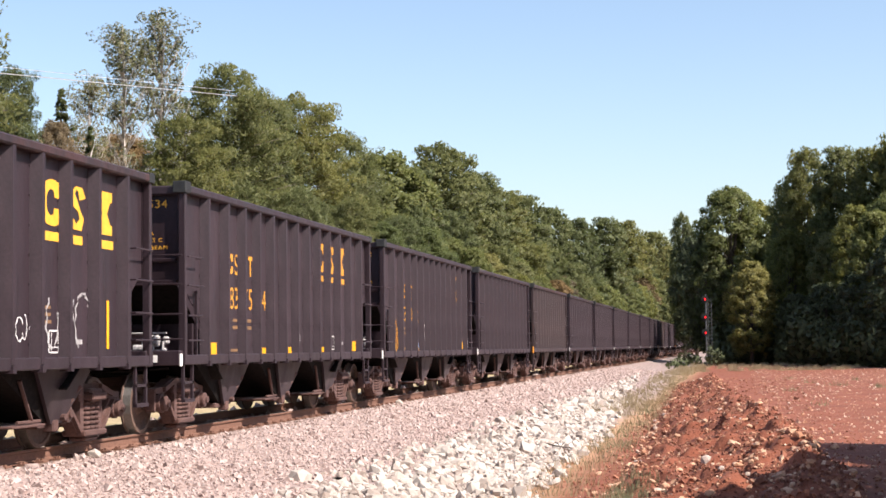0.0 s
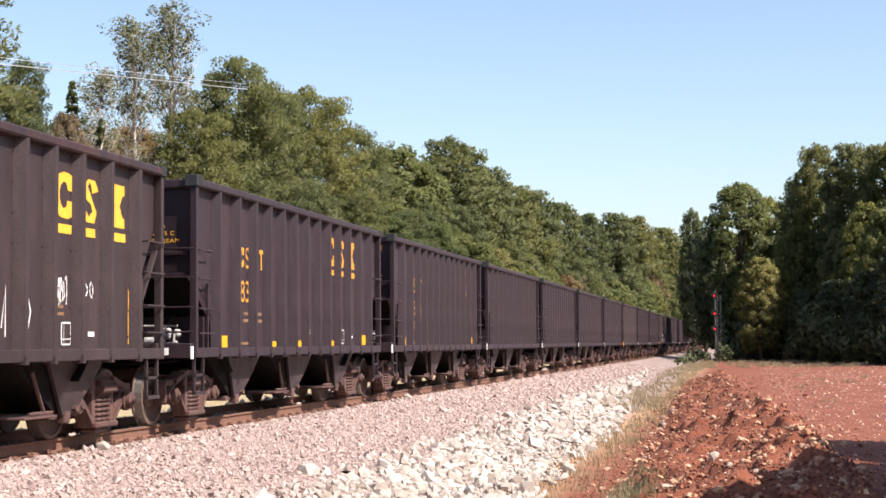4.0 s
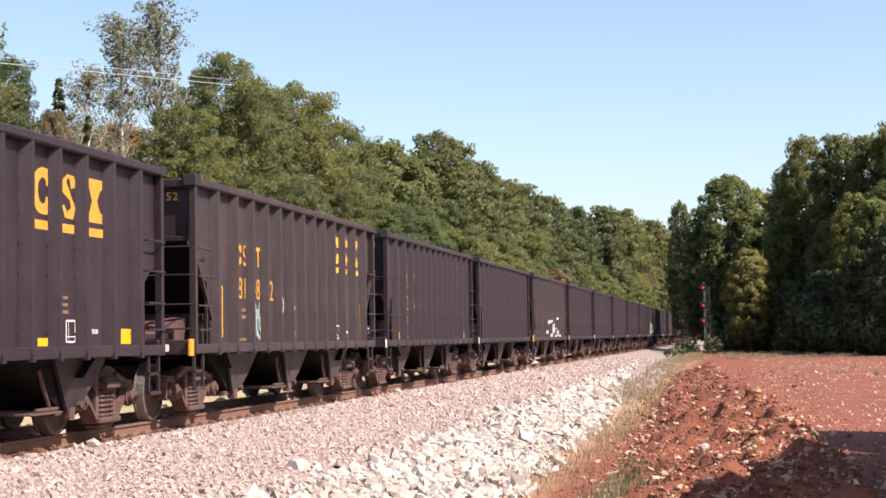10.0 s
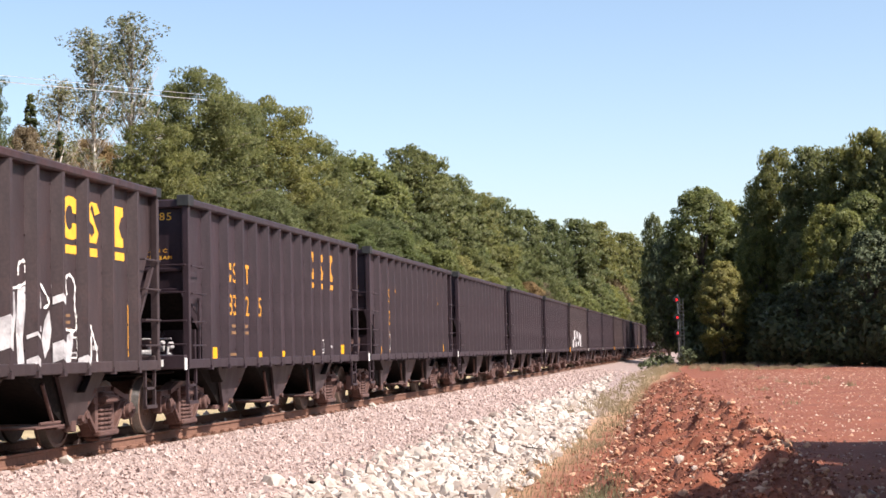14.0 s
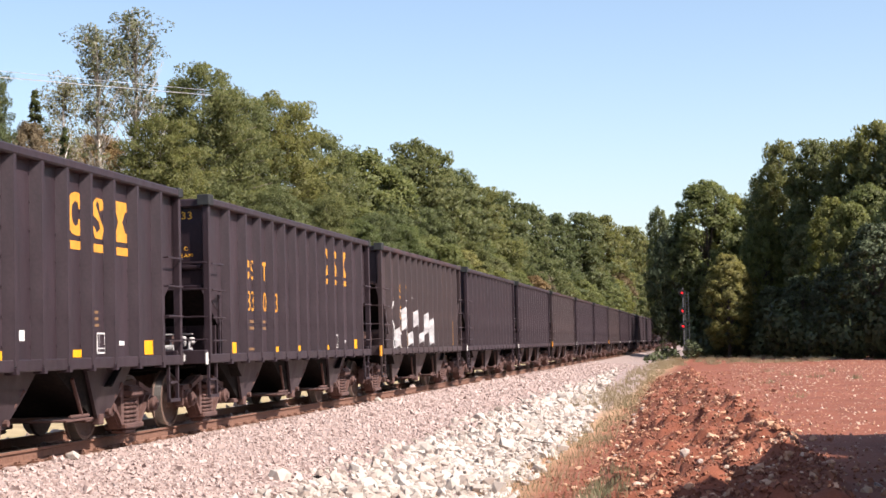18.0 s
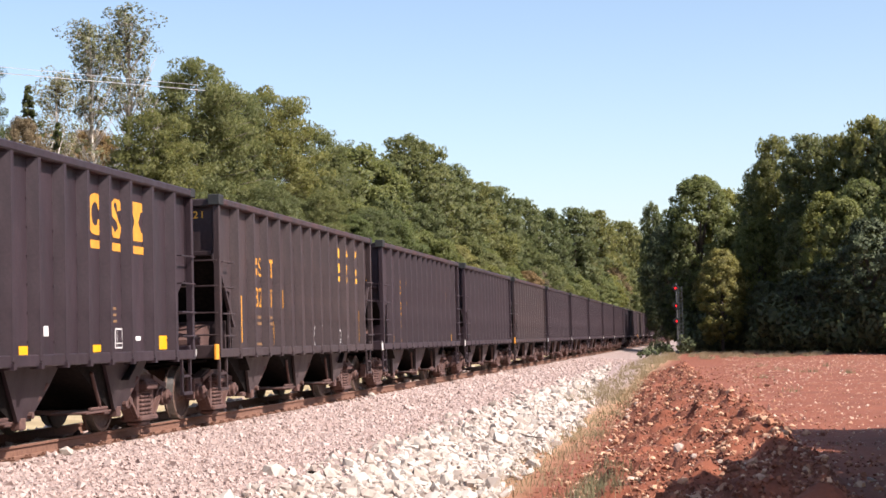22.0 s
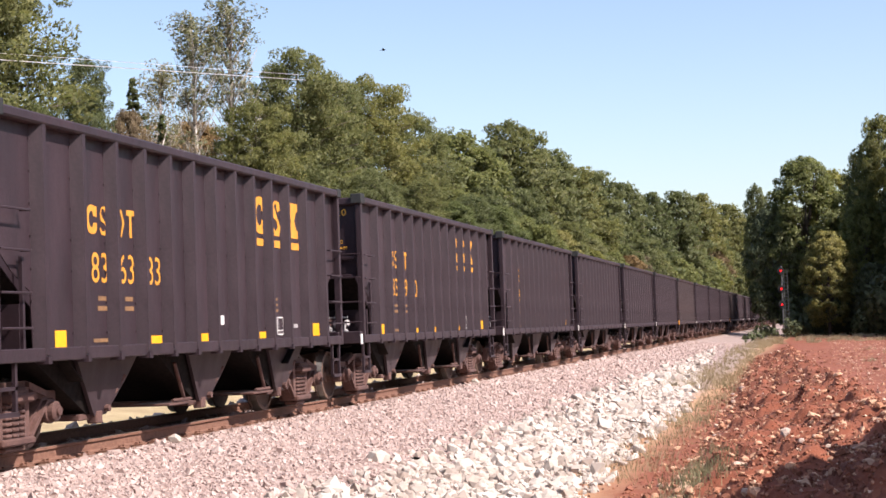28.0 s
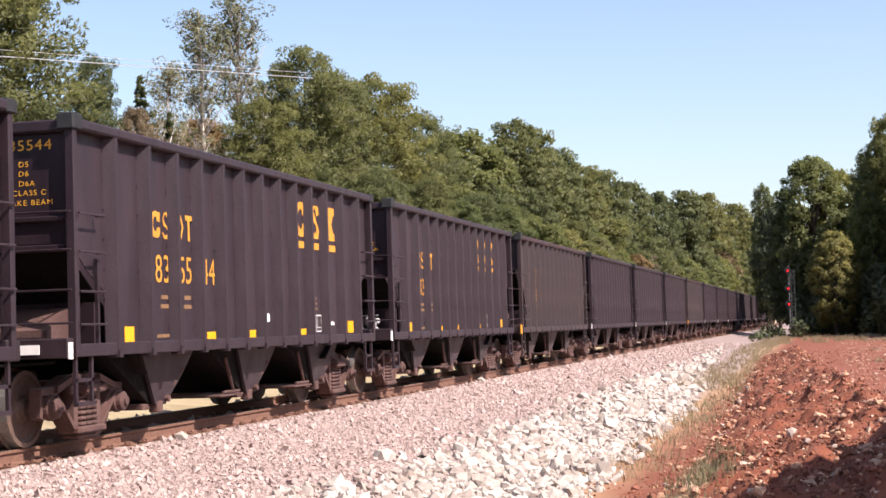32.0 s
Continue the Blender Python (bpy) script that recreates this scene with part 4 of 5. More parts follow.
            out.append(tuple(0.5 * (2 * b + (c - a) * t + (2 * a - 5 * b + 4 * c - d) * t * t + (3 * b - a - 3 * c + d) * t ** 3) for a, b, c, d in zip(p0, p1, p2, p3)))
    return out + [pts[-1]]


def sprayed(i, pts, width=0.0):
    """One sprayed line, or with no width a filled block shape."""
    if width:
        on_side("sprayed_stroke", *stroke(smooth_line(pts), width), 0, 0, WHITE, CARS[i], "white sprayed stroke", -PANEL + 0.007)
    else:
        on_side("sprayed_block", pts, [tuple(range(len(pts)))], 0, 0, SPRAY, CARS[i], "white sprayed block shape", -PANEL + 0.0055)


sprayed(16, [(1.41, 2.21), (1.65, 2.36), (1.82, 2.51)], 0.09)
sprayed(16, [(1.45, 1.93), (1.68, 1.77), (1.73, 1.52), (1.61, 1.33), (1.7, 1.21), (2.16, 1.14)], 0.09)
sprayed(16, [(2.28, 2.41), (2.33, 2.23), (2.74, 2.19), (2.8, 2.29)], 0.09)
sprayed(16, [(3.24, 2.22), (3.37, 2.43), (3.62, 2.52), (3.71, 2.35), (3.56, 2.0), (3.37, 1.95), (3.3, 2.15)], 0.09)
sprayed(16, [(2.37, 2.01), (2.43, 1.72), (2.61, 1.58), (2.77, 1.73), (2.8, 1.93), (3.17, 1.91), (3.4, 1.68), (3.37, 1.44), (3.05, 1.27), (2.65, 1.17), (2.53, 1.27)], 0.09)
sprayed(16, [(3.56, 1.75), (3.88, 1.69), (4.24, 1.7)], 0.09)
sprayed(16, [(3.75, 1.66), (4.19, 1.52), (4.15, 1.35), (3.62, 1.17), (3.4, 1.2)], 0.09)
sprayed(16, [(4.19, 2.59), (4.68, 2.49), (4.86, 2.28), (4.55, 1.97)], 0.09)
sprayed(16, [(4.51, 1.6), (4.68, 1.46), (4.89, 1.57), (4.95, 1.46), (4.61, 1.31), (4.48, 1.09)], 0.09)
sprayed(16, [(5.0, 1.61), (5.05, 1.88), (5.37, 1.98), (5.65, 1.94), (5.58, 1.7), (5.16, 1.56), (5.02, 1.61)], 0.09)
sprayed(16, [(5.58, 2.21), (5.86, 2.1), (6.15, 1.88), (6.18, 1.52), (6.04, 1.12)], 0.09)
sprayed(16, [(5.72, 2.56), (6.01, 2.35), (6.51, 2.32), (6.44, 2.58), (6.3, 2.49)], 0.09)
sprayed(16, [(6.01, 2.75), (6.18, 2.52)], 0.09)
sprayed(16, [(6.51, 2.32), (7.03, 2.29), (7.26, 2.16), (6.88, 2.08), (6.88, 1.87), (7.11, 1.66), (7.15, 1.16)], 0.09)
sprayed(16, [(5.13, 1.09), (5.72, 1.18)], 0.09)
sprayed(16, [(6.66, 1.45), (6.71, 1.16)], 0.09)
sprayed(10, [(6.85, 2.11), (7.23, 2.14), (7.55, 2.21), (7.68, 2.11)], 0.06)
sprayed(10, [(7.92, 2.21), (8.19, 1.98), (8.02, 1.9)], 0.06)
sprayed(10, [(8.76, 2.09), (8.71, 2.29), (8.86, 2.36), (9.02, 2.24), (9.01, 2.03), (9.08, 1.81), (9.5, 1.72), (9.62, 1.59), (9.77, 1.34), (9.77, 1.06)], 0.06)
sprayed(10, [(9.58, 1.59), (9.57, 1.35), (9.58, 1.06)], 0.06)
sprayed(10, [(7.27, 2.29), (7.29, 2.43), (7.45, 2.47), (7.47, 2.33)], 0.06)
sprayed(10, [(7.52, 2.43), (7.85, 2.43)], 0.06)
sprayed(10, [(7.55, 2.35), (7.82, 2.32)], 0.06)
sprayed(10, [(8.66, 1.64), (9.04, 1.63), (9.04, 1.85)], 0.06)
sprayed(10, [(8.38, 1.29), (8.64, 1.35)], 0.06)
sprayed(10, [(7.22, 1.57), (7.32, 1.39), (7.29, 1.14)], 0.06)
sprayed(10, [(6.88, 2.07), (7.17, 2.08), (7.2, 1.78), (7.13, 1.51), (7.04, 1.27), (6.88, 1.75)])
sprayed(10, [(7.26, 2.14), (7.55, 2.17), (7.45, 1.75), (7.39, 1.51), (7.45, 1.14), (7.26, 1.11), (7.2, 1.63)])
sprayed(10, [(7.62, 2.06), (7.92, 2.1), (7.95, 1.9), (7.75, 1.85), (7.65, 1.91)])
sprayed(10, [(7.6, 1.66), (7.95, 1.67), (7.95, 1.6), (7.6, 1.58)])
sprayed(10, [(8.05, 1.75), (8.19, 1.88), (8.26, 1.63), (8.19, 1.4), (8.05, 1.25), (7.95, 1.5)])
sprayed(10, [(8.26, 2.21), (8.65, 2.2), (8.64, 1.79), (8.59, 1.49), (8.38, 1.45), (8.33, 1.85)])
sprayed(10, [(8.76, 1.56), (8.97, 1.63), (8.94, 1.42), (8.86, 1.16), (8.66, 1.16)])
sprayed(10, [(7.6, 1.29), (7.88, 1.25), (7.88, 1.09), (7.65, 1.1)])
sprayed(10, [(3.1, 1.15), (3.3, 1.2), (3.26, 1.4499999999999997), (3.33, 1.95), (3.14, 1.89), (3.08, 1.5499999999999998)])
sprayed(10, [(3.37, 1.3), (3.53, 1.35), (3.5, 1.6), (3.56, 2.1), (3.41, 2.04), (3.35, 1.7000000000000002)])
sprayed(10, [(4.74, 1.15), (4.94, 1.2), (4.9, 1.4499999999999997), (4.97, 1.95), (4.78, 1.89), (4.72, 1.5499999999999998)])
sprayed(10, [(5.01, 1.3), (5.17, 1.35), (5.14, 1.6), (5.2, 2.1), (5.05, 2.04), (4.99, 1.7000000000000002)])
sprayed(10, [(5.52, 1.15), (5.72, 1.2), (5.68, 1.4499999999999997), (5.75, 1.95), (5.56, 1.89), (5.5, 1.5499999999999998)])
sprayed(10, [(5.79, 1.3), (5.95, 1.35), (5.92, 1.6), (5.98, 2.1), (5.83, 2.04), (5.77, 1.7000000000000002)])


def sprayed_post(i, y, z0, z1, lean=0.0):
    """Spray paint that runs over a post: its outer face and the slanted face before it."""
    a, c = HALF - PANEL + 0.02, HALF + PROUD + 0.006
    front = [(a, y - 0.125, z0), (c, y - 0.046, z0 + lean), (c, y - 0.046, z1), (a, y - 0.125, z1 - lean)]
    face = [(c, y - 0.044, z0 + lean), (c, y + 0.036, z0), (c, y + 0.036, z1 - lean), (c, y - 0.044, z1)]
    for vs in (front, face):
        link("sprayed_block", raw("sprayed_block", vs, [(0, 1, 2, 3)], SPRAY), CARS[i], "white sprayed block shape")


for y, bands in zip(POSTS[4:11], (((1.3, 1.5),), ((1.75, 1.95),), ((1.15, 1.35), (1.8, 1.95)), ((1.35, 1.8),), ((1.15, 1.3), (1.5, 1.6)), ((1.2, 1.5), (1.95, 2.1)), ((1.15, 1.3),))):
    for z0, z1 in bands:
        sprayed_post(10, y, z0, z1, 0.05)
for y, z, tall in zip(POSTS[1:8], (1.2, 1.65, 1.25, 1.75, 1.3, 1.55, 1.25), (0.55, 0.65, 0.4, 0.5, 0.35, 0.65, 0.8)):
    sprayed_post(16, y, z, z + tall, 0.08)
# single chalked strokes on two of the older cars
for i, strokes in ((0, (((4.95, 2.05), (4.98, 1.75)), ((4.97, 1.65), (5.05, 1.5), (5.0, 1.35), (4.93, 1.33)), ((5.62, 1.4), (5.60, 1.9), (5.85, 1.92)), ((6.42, 1.9), (6.52, 1.35)), ((7.20, 1.45), (7.30, 1.95), (7.30, 1.35)),
                       ((7.85, 1.9), (7.95, 1.65), (7.88, 1.45)))),
                   (7, (((4.75, 2.2), (4.62, 1.9), (4.80, 1.6), (4.95, 1.9), (4.78, 2.2)), ((5.55, 2.15), (5.42, 1.85), (5.55, 1.55), (5.70, 1.85), (5.55, 2.15)), ((6.15, 2.2), (6.45, 2.15), (6.25, 1.9), (6.5, 1.75), (6.2, 1.5)),
                       ((6.98, 2.2), (7.25, 2.1), (7.05, 1.9), (7.3, 1.75), (7.05, 1.5))))):
    for pts in strokes:
        on_side("sprayed_stroke", *stroke(pts, 0.035), 0, 0, WHITE, CARS[i], "white sprayed stroke", -PANEL + 0.007)
ALL_WHEELS = [(o, round(o.location.y, 2)) for car in CARS.values() for o in car.children_recursive if o.name.startswith("wheelset")]


# ---- trees ----
ICO = [(0, -0.526, 0.851), (0, 0.526, 0.851), (0, -0.526, -0.851), (0, 0.526, -0.851), (0.851, 0, 0.526), (0.851, 0, -0.526), (-0.851, 0, 0.526), (-0.851, 0, -0.526), (0.526, 0.851, 0), (-0.526, 0.851, 0), (0.526, -0.851, 0),
       (-0.526, -0.851, 0)]


def ico_faces():
    p = np.array(ICO)
    out = []
    for i, j, k in itertools.combinations(range(12), 3):
        if max(np.linalg.norm(p[i] - p[j]), np.linalg.norm(p[j] - p[k]), np.linalg.norm(p[i] - p[k])) < 1.2:
            out.append((i, j, k) if np.dot(np.cross(p[j] - p[i], p[k] - p[i]), p[i] + p[j] + p[k]) > 0 else (i, k, j))
    return out


ICO_FACES = ico_faces()


def blades(centres, out, size, rng, loose=0.75, needle=False):
    """Small leaf faces at the centres. Leaves face about the way out; needles point that way."""
    n = len(centres)
    nrm = out + rng.normal(size=(n, 3)) * loose
    nrm /= np.linalg.norm(nrm, axis=1)[:, None] + 1e-9
    d = np.cross(nrm, rng.normal(size=(n, 3)))
    d /= np.linalg.norm(d, axis=1)[:, None] + 1e-9
    e = np.cross(nrm, d)
    w = 0.42
    if needle:
        mixed = nrm * 0.7 + d * 0.6 + np.array([0, 0, 0.35])
        d, w = mixed / np.linalg.norm(mixed, axis=1)[:, None], 0.34
    s = (np.ones(n) * np.asarray(size) * rng.uniform(0.6, 1.4, n))[:, None]
    vs = np.stack([centres - d * s * 0.55 - e * s * w, centres - d * s * 0.55 + e * s * w, centres + d * s * 0.6], 1)
    g = np.cross(vs[:, 1] - vs[:, 0], vs[:, 2] - vs[:, 0])
    back = (g * out).sum(1) < 0
    vs[back] = vs[back][:, [1, 0, 2]]
    return vs.reshape(-1, 3), np.arange(3 * n).reshape(n, 3)


def soft(me, normals):
    """Shade leaf faces as the rounded clump that they belong to."""
    n = normals / (np.linalg.norm(normals, axis=1)[:, None] + 1e-9)
    for p in me.polygons:
        p.use_smooth = True
    me.normals_split_custom_set_from_vertices(n.tolist())
    return me


def limb(bm, a, c, r0, r1, n=6):
    tube(bm, a, c, r0, n, r1)


def tree_parts(kind, seed, far=False):
    """Trunk and crown meshes of a tree, in metres, and its height."""
    rng = np.random.default_rng(seed)
    rnd = random.Random(seed)
    bm = bmesh.new()
    clumps = []
    if kind == "pine":
        H, bole, leafsize, mat, bark = 16.0, 2.6, 0.18, NEEDLE, BARK
        lean = rnd.uniform(-0.4, 0.4)
        pts = [Vector((lean * (k / 6) ** 2 + rnd.uniform(-.1, .1), rnd.uniform(-.1, .1) * (6 - k) / 3, H * 0.95 * k / 6)) for k in range(7)]
        for k in range(6):
            limb(bm, pts[k], pts[k + 1], 0.23 * (1 - k / 6.6), 0.23 * (1 - (k + 1) / 6.6), 8)
        z = bole
        lobe = [rnd.uniform(0.84, 1.14) for _ in range(7)]
        while z < H * 0.97:
            f = (z - bole) / (H - bole)
            env = 3.05 * math.sqrt(max(0.03, 1 - ((f - 0.42) / 0.60) ** 2))
            n = 6 if f < 0.86 else 5
            for k in range(n):
                a = 6.28 * (k + rnd.random()) / n
                reach = env * rnd.uniform(0.66, 1.0) * lobe[int(a * 1.1 + f * 5) % 7]
                base = Vector((lean * f, 0, z - 0.25 * reach))
                tip = Vector((lean * f + math.cos(a) * reach, math.sin(a) * reach, z + reach * rnd.uniform(-0.05, 0.12)))
                limb(bm, base, tip, 0.06 * (1.2 - f), 0.015, 3)
                for q in (1.0, 0.92, 0.80, 0.66, 0.5, 0.34)[:2 + int(reach * 1.6)]:
                    for _ in range(2):
                        wide_by = 0.30 + 0.22 * reach * q
                        clumps.append((base.lerp(tip, q) + Vector((rnd.uniform(-wide_by, wide_by), rnd.uniform(-wide_by, wide_by), rnd.uniform(-.30, .46))), rnd.uniform(0.26, 0.50)))
            z += rnd.uniform(0.52, 0.76)
        for k in range(9):
            clumps.append((Vector((lean + rnd.uniform(-.5, .5), rnd.uniform(-.5, .5), H * rnd.uniform(0.95, 0.995))), 0.42))
        per = 84
    elif kind in ("leafy", "autumn", "russet", "holly"):
        H, bole, leafsize, bark = 14.0, 1.2, 0.165, BARK
        mat = {"leafy": LEAF, "autumn": LEAF_AUTUMN, "russet": LEAF_BROWN, "holly": LEAF_DARK}[kind]
        limb(bm, (0, 0, 0), (0.1, 0, H * 0.6), 0.26, 0.12, 8)
        for k in range(420):
            f = rnd.random() ** 0.8
            zz = bole + (H - bole - 0.6) * f
            R = 3.5 * math.sqrt(max(0.03, 1 - (2 * f - 0.92) ** 2 * 0.85)) * rnd.uniform(0.55, 1.0)
            a = rnd.uniform(0, 6.28)
            c = Vector((R * math.cos(a), R * math.sin(a), zz))
            clumps.append((c, rnd.uniform(0.28, 0.66)))
            if k % 9 == 0:
                limb(bm, (0.05, 0, max(0.8, zz * 0.62)), c, 0.07, 0.015, 3)
        per = 125
    elif kind == "spruce":
        H, leafsize, mat, bark, per = 12.0, 0.10, NEEDLE, BARK, 75
        limb(bm, (0, 0, 0), (0, 0, H * 0.985), 0.2, 0.012, 7)
        z = 0.8
        while z < H * 0.985:
            R = 0.05 + 2.5 * (1 - z / H)
            for k in range(8):
                a = rnd.uniform(0, 6.28)
                r = R * rnd.uniform(0.45, 1.15)
                tip = Vector((r * math.cos(a), r * math.sin(a), z + 0.22 * r + rnd.uniform(-.16, .16)))
                limb(bm, (0, 0, z), tip, 0.03, 0.01, 4)
                for q in (0.2, 0.38, 0.55, 0.7, 0.85, 1.0):
                    clumps.append((Vector((0, 0, z)).lerp(tip, q) + Vector((0, 0, -0.1 * q)), (0.05 + 0.05 * R) * (1.25 - 0.75 * q)))
            z += rnd.uniform(0.28, 0.42)
    elif kind == "poplar":
        H, leafsize, mat, bark, per = 17.5, 0.115, LEAF_POPLAR, BARK_PALE, 70
        p = Vector((0, 0, 0))
        for k in range(9):
            q = Vector((rnd.uniform(-.15, .15), rnd.uniform(-.15, .15), H * (k + 1) / 9.3))
            limb(bm, p, q, 0.17 * (1 - k / 10), 0.17 * (1 - (k + 1) / 10), 7)
            p = q
        for k in range(150):
            f = 0.26 + 0.70 * rnd.random() ** 0.75
            a = rnd.uniform(0, 6.28)
            R = float(np.interp(f, (0.15, 0.45, 0.62, 0.80, 0.92, 0.98), (0.5, 0.95, 1.45, 1.55, 1.15, 0.5))) * rnd.uniform(0.35, 1.0)
            tip = Vector((R * math.cos(a), R * math.sin(a), H * f))
            base = Vector((0, 0, max(1.5, H * f - 1.5 * R - 0.3)))
            limb(bm, base, tip, 0.026, 0.007, 4)
            dense = float(np.interp(f, (0.15, 0.5, 0.68, 0.84, 1.0), (0.06, 0.16, 0.42, 0.9, 1.3)))
            for q in (0.55, 0.8, 1.0):
                s = base.lerp(tip, q) + Vector((rnd.uniform(-.3, .3), rnd.uniform(-.3, .3), rnd.uniform(-.1, .4)))
                limb(bm, base.lerp(tip, q * 0.8), s, 0.008, 0.004, 3)
                if rnd.random() < dense:
                    clumps.append((s, rnd.uniform(0.22, 0.40) * dense ** 0.25))
    else:       # bare
        H, leafsize, mat, bark, per = 8.0, 0.085, LEAF_BROWN, BARK_PALE, 60
        limb(bm, (0, 0, 0), (0, 0, 3.0), 0.16, 0.12, 7)
        for k in range(30):
            a, e = rnd.uniform(0, 6.28), rnd.uniform(0.3, 1.3)
            R = rnd.uniform(2.5, 4.5)
            tip = Vector((R * math.cos(a) * math.cos(e), R * math.sin(a) * math.cos(e), 2.6 + R * math.sin(e) * 1.15))
            mid = Vector((0, 0, 2.4)).lerp(tip, 0.55) + Vector((rnd.uniform(-.3, .3), rnd.uniform(-.3, .3), 0.2))
            limb(bm, (0, 0, rnd.uniform(1.8, 3)), mid, 0.06, 0.03, 5)
            limb(bm, mid, tip, 0.03, 0.008, 4)
            for q in range(4):
                t2 = mid.lerp(tip, rnd.random()) + Vector((rnd.uniform(-.8, .8), rnd.uniform(-.8, .8), rnd.uniform(-.6, .6)))
                limb(bm, mid.lerp(tip, 0.25 * q), t2, 0.018, 0.006, 3)
                clumps.append((t2, 0.45))
    cs, ns, sizes = [], [], []
    full = 5 if kind == "pine" else 9 if kind in ("leafy", "autumn", "russet", "holly") else 0
    if far == 2:        # seen from close by: finer leaves
        per, leafsize = per * 2.0, leafsize * 0.58
    elif far:
        per, leafsize = per * 0.42, leafsize * 1.4
    squash = 0.78
    for c, r in clumps:
        axis = np.array((c.x, c.y, (c.z - H * 0.5) * 0.45))
        axis /= np.linalg.norm(axis) + 1e-6
        k = max(3, int(per * (0.2 + r * r * 1.5)))
        p = rng.normal(size=(k, 3))
        p /= np.linalg.norm(p, axis=1)[:, None]
        ns.append(p * (0.50 if kind in ("pine", "leafy") else 0.62) + axis * 0.45 + np.array([0, 0, 0.26]))
        p *= (rng.uniform(0.55, 1.0, k) ** 0.5)[:, None] * r
        p[:, 2] *= squash
        cs.append(np.array(c) + p)
        sizes.append(np.full(k, leafsize))
        if full:        # the shaded inside of the clump
            p = rng.normal(size=(full, 3))
            p /= np.linalg.norm(p, axis=1)[:, None]
            ns.append(p * 0.4 + axis * 0.50 + np.array([0, 0, 0.26]))
            cs.append(np.array(c) + p * r * 0.42)
            sizes.append(np.full(full, r * 0.42))
    ns = np.concatenate(ns)
    vs, fs = blades(np.concatenate(cs), ns, np.concatenate(sizes), rng, needle=kind in ("pine", "spruce"))
    jit = np.repeat(ns + rng.normal(size=ns.shape) * 0.30, 3, 0)
    crown = soft(raw("crown", vs.tolist(), fs.tolist(), mat), jit)
    return mesh_of("trunk", bm, bark, True), crown, H


TREES = {}


def tree(kind, variant, x, y, height, wide=1.0, name="tree", label="", turn=None, group="", far=False):
    key = (kind, variant, far)
    if key not in TREES:
        TREES[key] = tree_parts(kind, 31 * variant + len(kind), far)
    trunk, crown, H = TREES[key]
    t = new(name)
    s = height / H
    base = float(ground_z(x, y)) - 0.1
    t.matrix_basis = Matrix.Translation((x, y, base)) @ pose(0, 0, 0, 0, 0, random.uniform(0, 360) if turn is None else turn) @ Matrix.Diagonal((s * wide, s * wide, s, 1))
    link("trunk", trunk, t)
    link("crown", crown, t)
    return tagged(t, label, "tree", group)


PINE = "dark green pine with clumped needles at the wood's edge"
SKYLINE = [("pine", -29.5, 50.8, 18.6), ("pine", -30, 61.5, 13.3), ("russet", -31, 68.0, 12.2), ("spruce", -31, 72.0, 12.4), ("leafy", -30, 73.5, 10.6), ("spruce", -34, 75.3, 14.9), ("bare", -30, 63.9, 11.8), ("bare", -30, 66.4, 12.0), ("poplar", -33.0, 76.6, 16.0), ("poplar", -32.1, 78.9, 19.4),
           ("poplar", -30.8, 81.1, 20.5), ("pine", -29, 86.4, 17.6),
           ("pine", -26, 71.5, 12.5), ("russet", -36, 88.4, 14.5), ("pine", -31, 100, 17.9), ("pine", -29, 103.2, 18.6), ("pine", -28, 110.8, 16.9), ("leafy", -28, 123.9, 17.6), ("pine", -27, 127.9, 16.1),
           ("pine", -27.5, 147.3, 20.7), ("pine", -26, 156.2, 18.7), ("pine", -27, 177.8, 19.4), ("pine", -26.5, 195.6, 20.1), ("pine", -26, 214.8, 20.2), ("pine", -23, 225.4, 19.4), ("pine", -22, 258.1, 22.1),
           ("pine", -21, 295.6, 24.4), ("pine", -20, 362, 27.0), ("pine", -19, 408, 27.0)]
WORDS = {"pine": PINE, "spruce": "slim dark spruce among bare trees", "bare": "nearly bare grey-brown tree with few russet leaves", "poplar": "tall sparse poplar with yellowing leaves",
         "leafy": "broad green tree of late summer", "holly": "low tree at the wood's edge, leaves darkened for shade", "russet": "russet-brown autumn tree among green pines", "autumn": "yellowing green tree at the wood's edge"}
NAMES = {"pine": "pine_tree", "spruce": "spruce_tree", "bare": "bare_tree", "poplar": "poplar_tree", "leafy": "broadleaf_tree", "holly": "evergreen_tree", "russet": "broadleaf_tree", "autumn": "broadleaf_tree"}


def plant(kind, x, y, h, wide=1.0, group="woods along the track", far=None):
    tree(kind, random.randrange(2 if far == 2 else 4 if kind == "pine" else 2), x, y, h + 0.1 - float(ground_z(x, y)), wide, NAMES[kind], WORDS[kind], group=group, far=y > 190 if far is None else far)


def build_woods():
    for kind, x, y, h in SKYLINE:
        plant(kind, x, y, h, 0.62 if y == 61.5 else 0.6 if kind in ("russet", "leafy") and y < 80 else 1.22 if y < 52 else 1.12 if kind == "poplar" else 0.85 if kind == "bare" else 1.25 if kind == "spruce" else 1.1, far=2 if kind in ("pine", "russet", "leafy") and y < 112 else None)
    # rows between and in front of the tall ones
    sky_y = [y for k, x, y, h in SKYLINE if k == "pine"]
    sky_h = [h for k, x, y, h in SKYLINE if k == "pine"]
    order = np.argsort(sky_y)
    sy, sh = np.array(sky_y)[order], np.array(sky_h)[order]
    for row, (off, part_h, step) in enumerate(((5.0, 0.56, 4.6), (1.5, 0.72, 4.8), (-3.5, 0.80, 5.6))):
        y = 50.0 + row
        while y < 330:
            lat = np.interp(y, (50, 110, 215, 400), (-31, -28, -26, -19))
            h = float(np.interp(y, sy, sh)) * part_h * (1 if y < 150 else 0.97) * random.uniform(0.82, 1.08)
